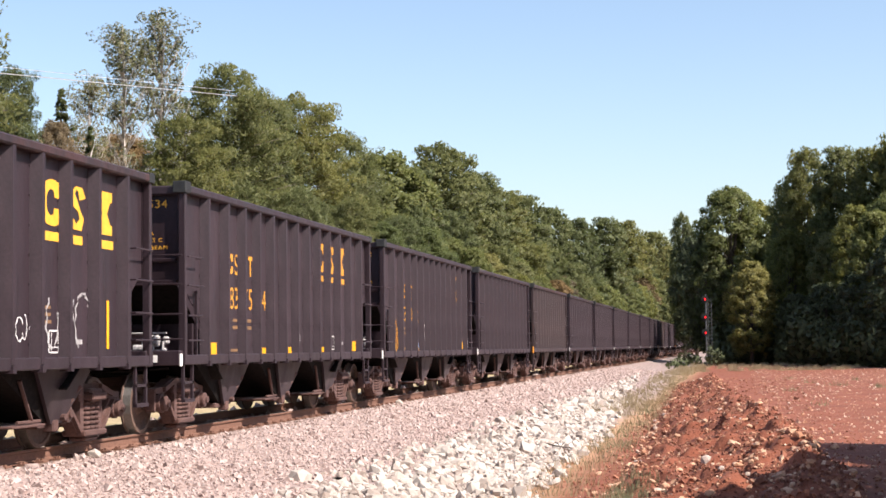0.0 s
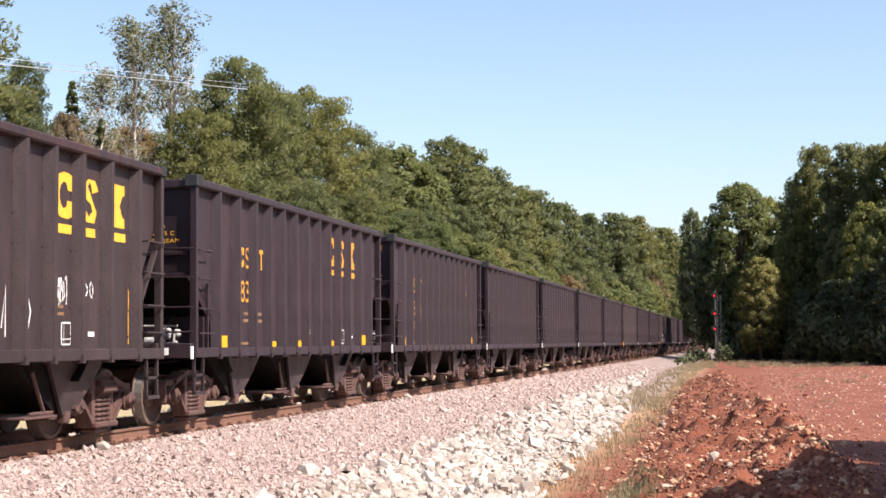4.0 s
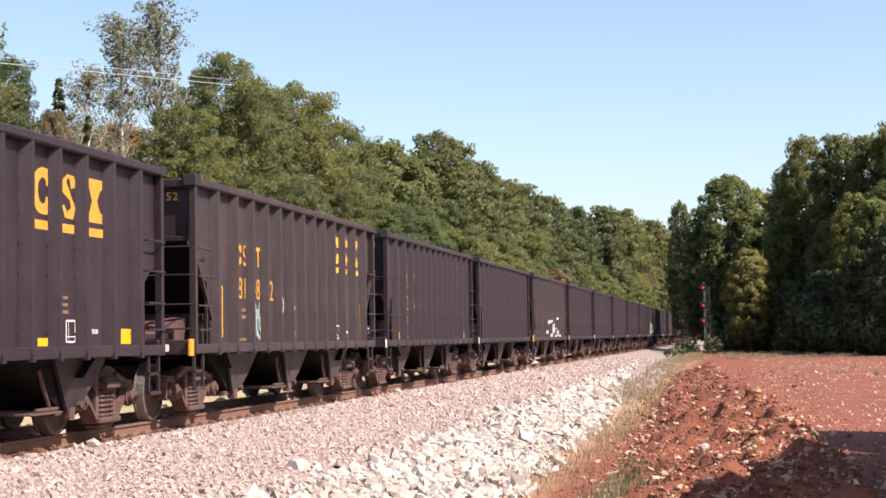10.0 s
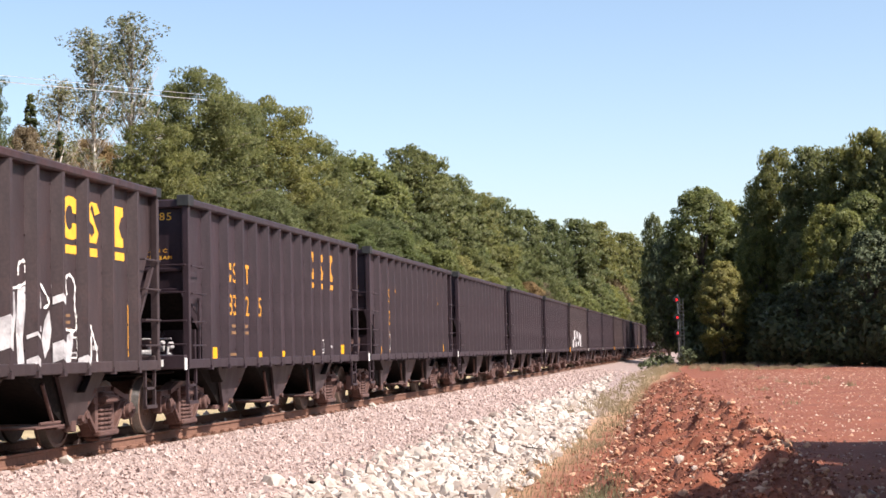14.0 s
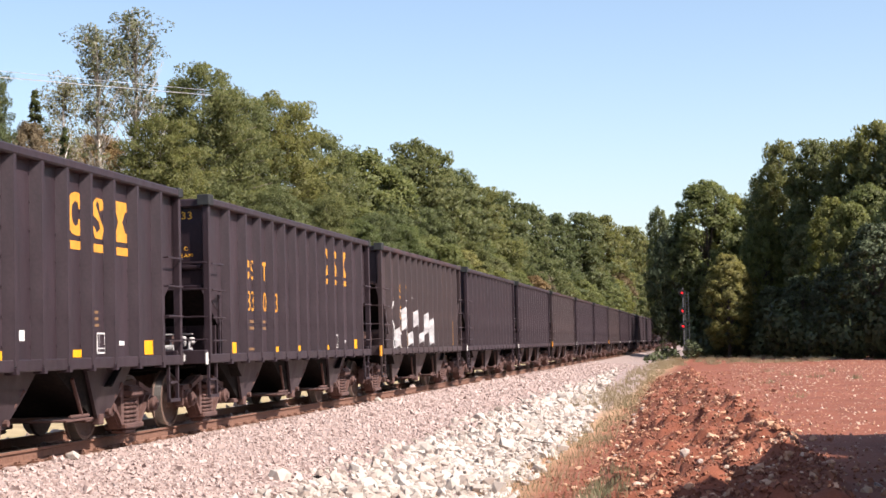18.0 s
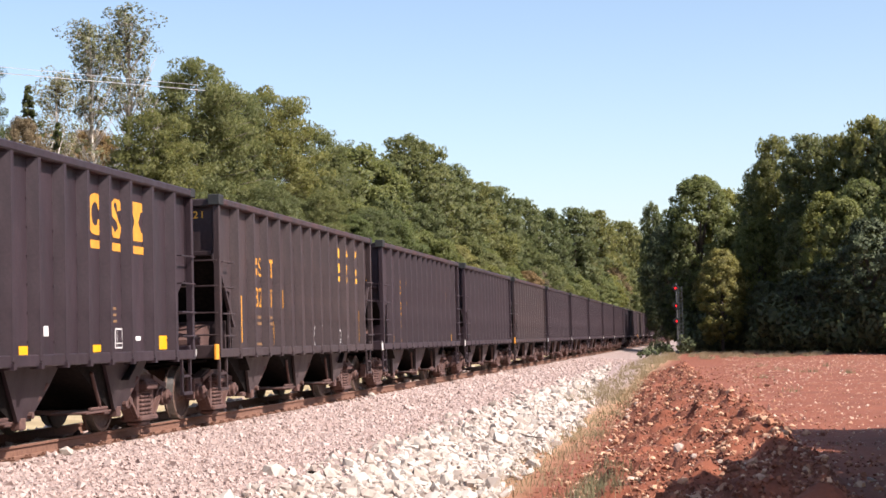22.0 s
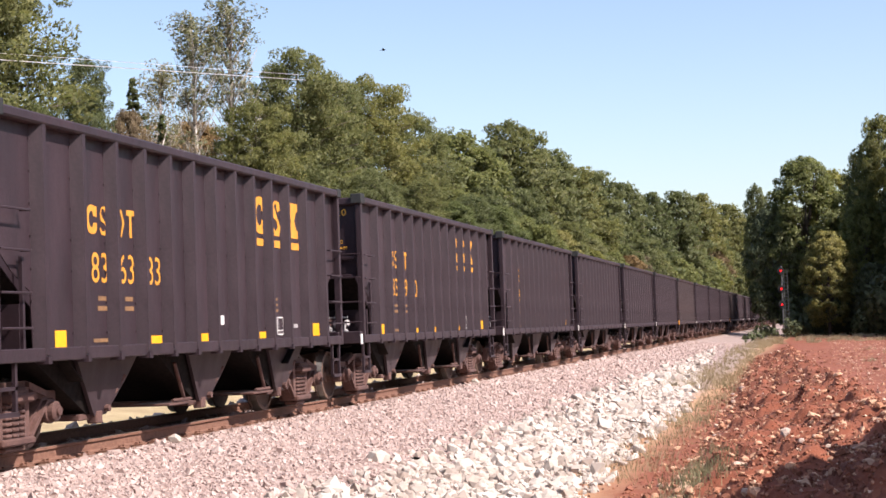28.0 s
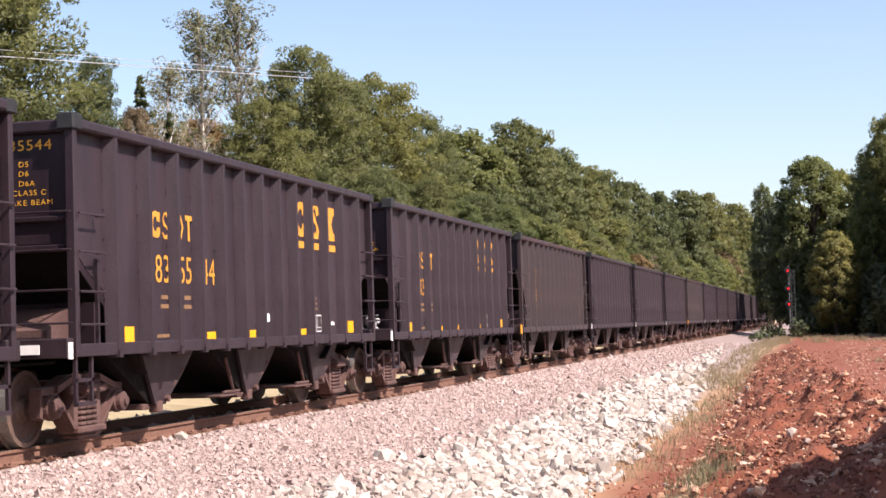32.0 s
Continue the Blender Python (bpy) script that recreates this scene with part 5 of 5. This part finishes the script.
            kind = random.choices(("pine", "leafy", "russet", "autumn"), (7, 2, 0.6, 0.6))[0]
            if row == 0 and random.random() < 0.35:
                kind = "autumn" if random.random() < 0.4 else "leafy"
            if y < 81:
                h = min(h, 8.5 + 1.5 * random.random())
            if not (y < 90 and row > 1 and kind == "pine"):
                plant(kind, float(lat) + off + random.uniform(-1, 1), y, h, random.uniform(1.0, 1.3), far=2 if y < 112 and row < 2 else y > 190)
            y += step * random.uniform(0.7, 1.3) * (1 + y / 300)
    # the wood beyond the field: its edge runs from the track towards the near right
    for kind, x, y, h, w in (("pine", -7.4, 202, 18.0, 0.55), ("holly", -5.6, 196, 15.0, 0.8), ("leafy", -1.0, 158, 17.2, 0.95), ("leafy", 1.7, 161, 16.0, 0.9), ("holly", -3.4, 157, 12.5, 0.7), ("leafy", 3.4, 157, 14.0, 0.8), ("autumn", 0.7, 140.5, 8.8, 1.0),
                             ("pine", 4.5, 152, 16.4, 0.6), ("pine", 6.2, 148, 18.9, 0.75), ("pine", 8.6, 143, 18.4, 0.85), ("autumn", 7.4, 139, 11.0, 0.7), ("pine", 11.2, 140, 17.9, 0.9), ("leafy", 9.4, 134, 13.0, 0.8), ("pine", 13.4, 137, 18.9, 0.9), ("leafy", 11.6, 128, 13.4, 0.8),
                             ("pine", 15.8, 134, 19.0, 0.9), ("leafy", 13.8, 121, 12.8, 0.9), ("leafy", 4.2, 146, 12.0, 0.8), ("leafy", 10.2, 126, 11.8, 0.8),
                             ("holly", 2.2, 146, 5.2, 1.0), ("holly", 4.4, 139, 5.8, 1.1), ("holly", 6.6, 132, 6.4, 1.1), ("holly", 8.8, 125, 7.0, 1.1), ("holly", 11.2, 118, 9.6, 1.0), ("holly", 14.0, 111, 10, 1.1),
                             ("holly", -1.4, 160, 6.0, 0.9), ("holly", 4.8, 156, 12, 1.0), ("holly", 7.6, 150, 12.5, 1.0), ("holly", 11, 146, 13, 1.1), ("leafy", 15, 133, 12, 1.2), ("holly", -4.4, 205, 12, 1.0), ("holly", -2.6, 180, 11, 1.0),
                             # leafy trees beyond x = 16 stay unseen, added to shade the wood
                             ("leafy", 17.0, 114, 11, 1.0), ("leafy", 20, 126, 10, 1.2), ("leafy", 20, 108, 10, 1.2), ("leafy", 24, 136, 11, 1.3),
                             ("leafy", 19, 146, 12, 1.2), ("leafy", 12, 154, 15, 1.3), ("leafy", -3.2, 300, 22, 1.0), ("pine", -9, 420, 22, 1.3), ("pine", -13, 430, 22, 1.3)):
        plant(kind, x, y, h, w, "wood beyond the field", far=x > 13 or y > 158 or kind == "holly")


build_woods()


def thicket(name, label, spots, mat, seed, size=0.34, per=60):
    """Brambles and saplings that nobody could count."""
    rng = np.random.default_rng(seed)
    cs, ns = [], []
    for x, y, z, r, h in spots:
        k = int(per * r * h)
        p = rng.normal(size=(k, 3))
        p /= np.linalg.norm(p, axis=1)[:, None]
        ns.append(p.copy())
        p *= (rng.uniform(0.3, 1, k) ** 0.4)[:, None]
        cs.append(np.array([x, y, z + h * 0.45]) + p * np.array([r, r, h * 0.55]))
    ns = np.concatenate(ns)
    vs, fs = blades(np.concatenate(cs), ns, size, rng)
    return tagged(new(name, soft(raw(name, vs.tolist(), fs.tolist(), mat), np.repeat(ns, 3, 0))), label, "undergrowth", kind="stuff")


def spots_along(n, xf, y0, y1, r, h, seed):
    rnd = random.Random(seed)
    out = []
    for _ in range(n):
        y = rnd.uniform(y0, y1)
        x = xf(y) + rnd.uniform(-1.5, 1.5)
        out.append((x, y, float(ground_z(x, y)), r * rnd.uniform(0.6, 1.4), h * rnd.uniform(0.5, 1.5)))
    return out


thicket("undergrowth", "green undergrowth at the foot of the woods", spots_along(150, lambda y: float(np.interp(y, (45, 110, 400), (-23.5, -21.5, -17))), 45, 330, 1.5, 3.2, 5), LEAF, 5)


def far_edge():
    rnd = random.Random(8)
    spots = []
    for _ in range(110):
        x = rnd.uniform(-3.0, 17)
        y = 147.5 - (x + 1) * 3.1 + rnd.uniform(0, 9)
        spots.append((x, y, float(ground_z(x, y)), rnd.uniform(0.7, 1.5), rnd.uniform(1.0, 5.0)))
    thicket("undergrowth", "undergrowth at the field's far edge, darkened for shade", spots, LEAF_DARK, 9, 0.36, 55)


far_edge()
thicket("undergrowth", "scrubby brush beside the signal and the track", [(-2.7, 133.5, -0.35, 0.45, 1.5), (-2.2, 136, -0.35, 0.6, 1.3), (-5.2, 118, -0.45, 0.5, 0.7), (-4.8, 124, -0.45, 0.6, 0.8), (-5.4, 130, -0.45, 0.5, 0.6), (-4.9, 152, -0.4, 0.9, 0.9),
        (-6.0, 168, -0.4, 1.0, 1.0), (-4.2, 140, -0.4, 0.7, 0.8)], LEAF_DARK, 12, 0.22, 160)
# bushes beside the bank, whose shade lies across it
for x, y, h, w in ((4.6, 22.0, 4.5, 1.4), (5.6, 23.4, 5.1, 1.3), (4.4, 16.2, 5.0, 1.3), (5.3, 18.4, 5.3, 1.3), (3.6, 13.0, 5.2, 1.2), (3.8, 14.6, 5.0, 1.2), (6.4, 20.5, 5.8, 1.3), (5.3, 12.2, 6.2, 1.2)):
    for turn in (20, 150):
        tree("leafy", turn % 2, x + 0.004 * turn, y, h, w, "bush", "leafy green bush beside the spoil bank", turn, "bushes by the bank", True)


# ---- stones ----
def stones(spots, seed, flat=0.7, chunky=False):
    """Joined angular stones: spots of x, y, z, size."""
    rng = np.random.default_rng(seed)
    n = len(spots)
    if chunky == "round":
        base, tri = np.array(ICO), np.array(ICO_FACES)
    elif chunky:
        base = np.array([(x, y, z) for x in (-1, 1) for y in (-1, 1) for z in (-1, 1)], float) * 0.68
        tri = np.array([(0, 1, 3), (0, 3, 2), (4, 6, 7), (4, 7, 5), (0, 4, 5), (0, 5, 1), (2, 3, 7), (2, 7, 6), (0, 2, 6), (0, 6, 4), (1, 5, 7), (1, 7, 3)])
    else:
        base = np.array([(1, 0, 0), (-1, 0, 0), (0, 1, 0), (0, -1, 0), (0, 0, 1), (0, 0, -1)], float)
        tri = np.array([(0, 2, 4), (2, 1, 4), (1, 3, 4), (3, 0, 4), (2, 0, 5), (1, 2, 5), (3, 1, 5), (0, 3, 5)])
    c = len(base)
    v = base[None] * rng.uniform(0.7, 1.2, (n, c, 1)) + rng.normal(size=(n, c, 3)) * 0.15
    v[:, :, 2] *= flat
    q = rng.normal(size=(n, 4))
    q /= np.linalg.norm(q, axis=1)[:, None]
    w, x, y, z = q.T
    rot = np.stack([1 - 2 * (y * y + z * z), 2 * (x * y - z * w), 2 * (x * z + y * w), 2 * (x * y + z * w), 1 - 2 * (x * x + z * z), 2 * (y * z - x * w), 2 * (x * z - y * w), 2 * (y * z + x * w),
                    1 - 2 * (x * x + y * y)], 1).reshape(n, 3, 3)
    v = np.einsum("nij,nkj->nki", rot, v) * spots[:, 3, None, None] + spots[:, None, :3]
    f = tri[None] + c * np.arange(n)[:, None, None]
    return v.reshape(-1, 3), f.reshape(-1, 3)


def scatter(n, x0, x1, y0, y1, size, seed, power=1.0, keep=None):
    """Spots on the ground, denser near the camera."""
    rng = np.random.default_rng(seed)
    x = rng.uniform(x0, x1, n)
    y = y0 * (y1 / y0) ** (rng.uniform(0, 1, n) ** power)
    if keep is not None:
        k = rng.uniform(0, 1, n) < keep(x, y)
        x, y = x[k], y[k]
    s = size * rng.lognormal(0, 0.42, len(x)) * np.clip(y / 30, 0.9, 2.0) ** 0.4
    return np.stack([x, y, ground_z(x, y) + 0.15 * s, s], 1)


def stuff(name, label, category, spots, mat, seed, chunky=False):
    v, f = stones(spots, seed, 0.7, chunky)
    return tagged(new(name, raw(name, v.tolist(), f.tolist(), mat)), label, category, kind="stuff")


stuff("ballast", "pinkish-grey crushed granite ballast on the shoulder", "ballast", scatter(56000, -8.85, -4.4, 12.5, 110, 0.0215, 21, keep=lambda x, y: np.clip((-4.9 - x) / 1.3, 0.12, 1)), BALLAST, 22, True)
stuff("ballast", "crushed granite ballast between the ties", "ballast", scatter(5000, -13.0, -9.35, 12.5, 110, 0.045, 23), BALLAST, 24, "round")
stuff("riprap", "white angular quarry stone at the foot of the ballast", "stones", scatter(12500, -6.4, -3.0, 15, 110, 0.057, 25, keep=lambda x, y: np.clip((x + 6.2) / 0.9, 0, 1) * np.clip((np.interp(y, (15, 20, 30, 40, 57, 90), (-2.75, -2.85, -3.15, -3.35, -4.2, -5.7)) - x) / 0.5, 0, 1)), RIPRAP, 26, "round")
stuff("spoil", "broken red clay clods and rubble on the spoil bank", "rubble", scatter(60000, -3.6, 1.9, 13, 80, 0.0175, 27, keep=lambda x, y: np.where(bank_u(x, y) > 1.06, 0.06, np.clip(0.55 + bank_u(x, y) * 2.2, 0.03, 0.9))), CLOD, 28, True)
stuff("pebbles", "small clods and pebbles strewn over the red field", "pebbles", scatter(14000, 0.4, 16, 16, 145, 0.018, 29), PEBBLE, 30)


def block_mesh(seed, mat):
    rnd = random.Random(seed)
    bm = bmesh.new()
    bmesh.ops.create_icosphere(bm, subdivisions=1, radius=1.0)
    for v in bm.verts:
        v.co *= rnd.uniform(0.62, 1.12)
        v.co.z *= 0.72
    return mesh_of("stone", bm, mat)


def build_blocks():
    pile = tagged(new("riprap_blocks"), "large white quarry blocks lying on the slope", "stones", kind="structure")
    shapes = [block_mesh(k, RIPRAP_ONE) for k in range(6)]
    rnd = random.Random(4)
    for k in range(420):
        y = 16 * (80 / 16) ** rnd.random()
        x = rnd.uniform(-5.4, -2.85)
        if x > np.interp(y, (15, 20, 30, 40, 57, 90), (-2.8, -2.9, -3.15, -3.35, -4.2, -5.7)) + rnd.uniform(-0.3, 0.2):
            continue
        s = rnd.uniform(0.06, 0.10) if rnd.random() < 0.75 else rnd.uniform(0.10, 0.15)
        link("stone", rnd.choice(shapes), pile, at=Matrix.Translation((x, y, float(ground_z(x, y)) + 0.3 * s)) @ pose(0, 0, 0, rnd.uniform(-30, 30), rnd.uniform(-30, 30), rnd.uniform(0, 360)) @ Matrix.Diagonal((s * rnd.uniform(0.8, 1.3), s, s, 1)))
    bank = tagged(new("spoil_stones"), "ochre and grey stones in the red spoil bank", "stones", kind="structure")
    shapes = [block_mesh(20 + k, CLOD_ONE) for k in range(6)]
    for k in range(660):
        y = 15 * (72 / 15) ** rnd.random()
        u = rnd.gauss(0.08, 0.09) if k % 3 == 1 else rnd.uniform(0.0, 1.0) if k % 3 else rnd.gauss(0.78, 0.22)
        if k % 23 == 0:
            u = rnd.uniform(-0.35, 0.0)
        if u > 1.25:
            continue
        x = float(bank_x(u, y))
        s = rnd.uniform(0.03, 0.06) if rnd.random() < (0.25 if k % 3 == 1 else 0.62) else rnd.uniform(0.05, 0.085) if rnd.random() < 0.9 else rnd.uniform(0.085, 0.11)
        link("stone", rnd.choice(shapes), bank, at=Matrix.Translation((x, y, float(ground_z(x, y)) + 0.25 * s)) @ pose(0, 0, 0, rnd.uniform(-30, 30), rnd.uniform(-30, 30), rnd.uniform(0, 360)) @ Matrix.Diagonal((s * rnd.uniform(0.8, 1.4), s, s * 0.9, 1)))


build_blocks()


def lone_stones():
    for x, y, s, mat, text in ((-5.75, 22.1, 0.075, STEEL_DARK, "dark stone lying on pale ballast"), (-8.75, 40.0, 0.12, RIPRAP_ONE, "white stone beside the rail"), (-8.75, 20.5, 0.10, RIPRAP_ONE, "white stone beside the rail")):
        ob = new("stone", block_mesh(int(y), mat))
        ob.matrix_basis = Matrix.Translation((x, y, float(ground_z(x, y)) + 0.45 * s)) @ Matrix.Diagonal((s * 1.2, s, s, 1))
        tagged(ob, text, "stone")
    # dead branches caught between the stones
    for k, (a, c) in enumerate((((-6.3, 49.0), (-5.2, 44.0)), ((-4.5, 41.2), (-4.25, 44.3)), ((-4.3, 34.3), (-3.65, 33.6)))):
        bm = bmesh.new()
        rnd = random.Random(k)
        p = Vector((*a, float(ground_z(*a)) + 0.10))
        end = Vector((*c, float(ground_z(*c)) + 0.14))
        for q in range(5):
            n = Vector((*a, p.z)).lerp(end, (q + 1) / 5) + Vector((rnd.uniform(-.06, .06), rnd.uniform(-.06, .06), rnd.uniform(-.02, .05)))
            n.z = float(ground_z(n.x, n.y)) + 0.10
            tube(bm, p, n, 0.018 - 0.002 * q, 6, 0.016 - 0.002 * q)
            if q in (2, 3):
                tube(bm, n, n + Vector((rnd.uniform(-.3, .3), rnd.uniform(-.2, .5), 0.08)), 0.009, 5, 0.005)
            p = n
        tagged(new("dead_branch", mesh_of("dead_branch", bm, BARK)), "dry dead branch lying on white stones", "branch")


lone_stones()


def grass(name, label, spots, mat, seed, height):
    """Tufts of thin blades."""
    rng = np.random.default_rng(seed)
    vs, n = [], 0
    for x, y, z, k in spots:
        p = rng.normal(size=(int(k), 2)) * 0.14
        a = rng.uniform(0, 6.28, int(k))
        h = height * rng.uniform(0.4, 1.2, int(k))
        tip = np.stack([x + p[:, 0] + np.cos(a) * h * 0.45, y + p[:, 1] + np.sin(a) * h * 0.45, z + h], 1)
        w = 0.0022 + 0.00013 * y
        l = np.stack([x + p[:, 0] - w, y + p[:, 1], np.full(int(k), z - 0.03)], 1)
        r = np.stack([x + p[:, 0] + w, y + p[:, 1], np.full(int(k), z - 0.03)], 1)
        vs.append(np.stack([l, r, tip], 1).reshape(-1, 3))
    v = np.concatenate(vs)
    return tagged(new(name, raw(name, v.tolist(), np.arange(len(v)).reshape(-1, 3).tolist(), mat)), label, "grass", kind="stuff")


def tufts(n, x0, x1, y0, y1, k, seed):
    s = scatter(n, x0, x1, y0, y1, 1.0, seed)
    s[:, 2] = ground_z(s[:, 0], s[:, 1])
    s[:, 3] = k
    return s


grass("dry_grass", "dry straw-coloured grass along the ditch", np.concatenate([tufts(330, -4.9, -3.1, 50, 128, 12, 41), tufts(85, -3.5, -2.4, 22, 60, 10, 42), tufts(150, -4.4, 8.0, 105, 146, 30, 43)]), STRAW, 44, 0.26)
grass("green_weeds", "thin grey-green weeds in the ditch", np.concatenate([tufts(70, -2.1, -1.2, 14.5, 23, 22, 45), tufts(55, -3.4, -2.5, 26, 58, 9, 46), tufts(12, 1.0, 6.0, 40, 80, 20, 47)]), WEED, 48, 0.20)


# ---- signal ----
def build_signal():
    s = tagged(new("signal_mast"), "slim signal mast with three red lights", "railway signal")
    s.location = (-3.05, 135, -0.36)
    bm = bmesh.new()
    tube(bm, (0, 0, 0), (0, 0, 5.9), 0.07, 10)
    part("mast", bm, MAST, s)
    part("base", boxes((-0.25, 0.25, -0.25, 0.25, -0.1, 0.2), bevel=0.03), BLACK, s)
    for z in (5.46, 3.96, 2.66):
        bm = bmesh.new()
        tube(bm, (-0.05, -0.12, z), (-0.05, 0.10, z), 0.30, 20)
        head = part("signal_head", bm, BLACK, s)
        bm = bmesh.new()
        tube(bm, (-0.05, -0.15, z), (-0.05, -0.121, z), 0.078, 16)
        part("lens", bm, LENS, head, "glowing red lens")
        bm = bmesh.new()
        arch = [(-0.05 + r * math.cos(math.pi * k / 8), z + r * math.sin(math.pi * k / 8)) for r, ks in ((0.165, range(9)), (0.145, range(8, -1, -1))) for k in ks]
        prism(bm, arch, "y", -0.40, -0.12)
        part("visor", bm, BLACK, head)
    bm = boxes((0.16, 0.20, 0.02, 0.06, 0.2, 5.6), (0.44, 0.48, 0.02, 0.06, 0.2, 5.6))
    for k in range(18):
        box(bm, 0.2, 0.44, 0.03, 0.05, 0.4 + 0.29 * k, 0.43 + 0.29 * k)
    part("ladder", bm, MAST, s)


build_signal()


# ---- overhead wires ----
def wire(a, c, sag, r):
    bm = bmesh.new()
    pts = [Vector(a).lerp(Vector(c), k / 24) - Vector((0, 0, sag * 4 * (k / 24) * (1 - k / 24))) for k in range(25)]
    rings = [[bm.verts.new(p + Vector((r * math.cos(q), 0, r * math.sin(q)))) for q in (0.5, 2.6, 4.7)] for p in pts]
    for g, h in zip(rings, rings[1:]):
        for q in range(3):
            bm.faces.new((g[q], g[(q + 1) % 3], h[(q + 1) % 3], h[q]))
    tagged(new("overhead_wire", mesh_of("overhead_wire", bm, WIRE)), "thin bright overhead wire before the trees", "wire", "overhead wires")


wire((-26, 21.5, 7.47), (-26, 79.6, 14.72), 0.0, 0.020)
wire((-26.3, 21.5, 7.70), (-26.3, 79.6, 15.02), 0.0, 0.012)


# ---- a bird ----
def build_bird():
    bird = tagged(new("bird"), "small dark bird flying over the train", "bird")
    bm = bmesh.new()
    tube(bm, (-0.03, 0, 0), (0.15, 0, 0.0), 0.045, 8, 0.018)
    tube(bm, (-0.15, 0, 0), (-0.03, 0, 0.0), 0.012, 8, 0.045)
    part("body", bm, BIRD, bird)
    for s in (1, -1):
        bm = bmesh.new()
        prism(bm, [(-0.05, 0.0), (0.08, 0.0), (0.05, s * 0.18), (-0.08, s * 0.24)], "z", 0.0, 0.006)
        part("wing", bm, BIRD, bird, at=pose(0, 0, 0.01, s * 22, 0, 0))
    bm = bmesh.new()
    prism(bm, [(-0.13, -0.02), (-0.24, -0.045), (-0.24, 0.045), (-0.13, 0.02)], "z", -0.003, 0.003)
    part("tail", bm, BIRD, bird)
    return bird


BIRD_OBJECT = build_bird()


# ---- movement ----
def motions():
    for i, car in CARS.items():
        walk(car, [(t, pose(TRACK_X, y + 0.08 + i * CAR, 0)) for t, y in TRAVEL])
    walk(BIRD_OBJECT, [(0.0, pose(-225, 100, 19)), (24.0, pose(-57, 100, 19)), (27.5, pose(-30.86, 100, 19.38)), (28.0, pose(-27.23, 100, 19.77)), (28.5, pose(-23.74, 100, 20.7)), (29.0, pose(-20.2, 100, 21.3)),
                       (29.5, pose(-16.67, 100, 21.45)), (30.0, pose(-12.83, 100, 21.2)), (30.6, pose(-8.3, 100, 23.5)), (32.0, pose(2.3, 100, 31))])
    # wheels roll as far as the train travels; wheels at the same end of a truck share their keys
    ts, ys = [t for t, _ in TRAVEL], [y for _, y in TRAVEL]
    keyed = {}
    for w, a in ALL_WHEELS:
        if a not in keyed:
            rows = []
            for f in range(0, 961):
                t = f / 30
                rows.append((t, pose(0, a, 0.457, math.degrees((63.65 - np.interp(t, ts, ys)) / 0.457))))
            walk(w, rows)
            keyed[a] = w.animation_data
        else:
            w.rotation_mode = "QUATERNION"
            keys = w.animation_data_create()
            keys.action = keyed[a].action
            keys.action_slot = keyed[a].action_slot


motions()
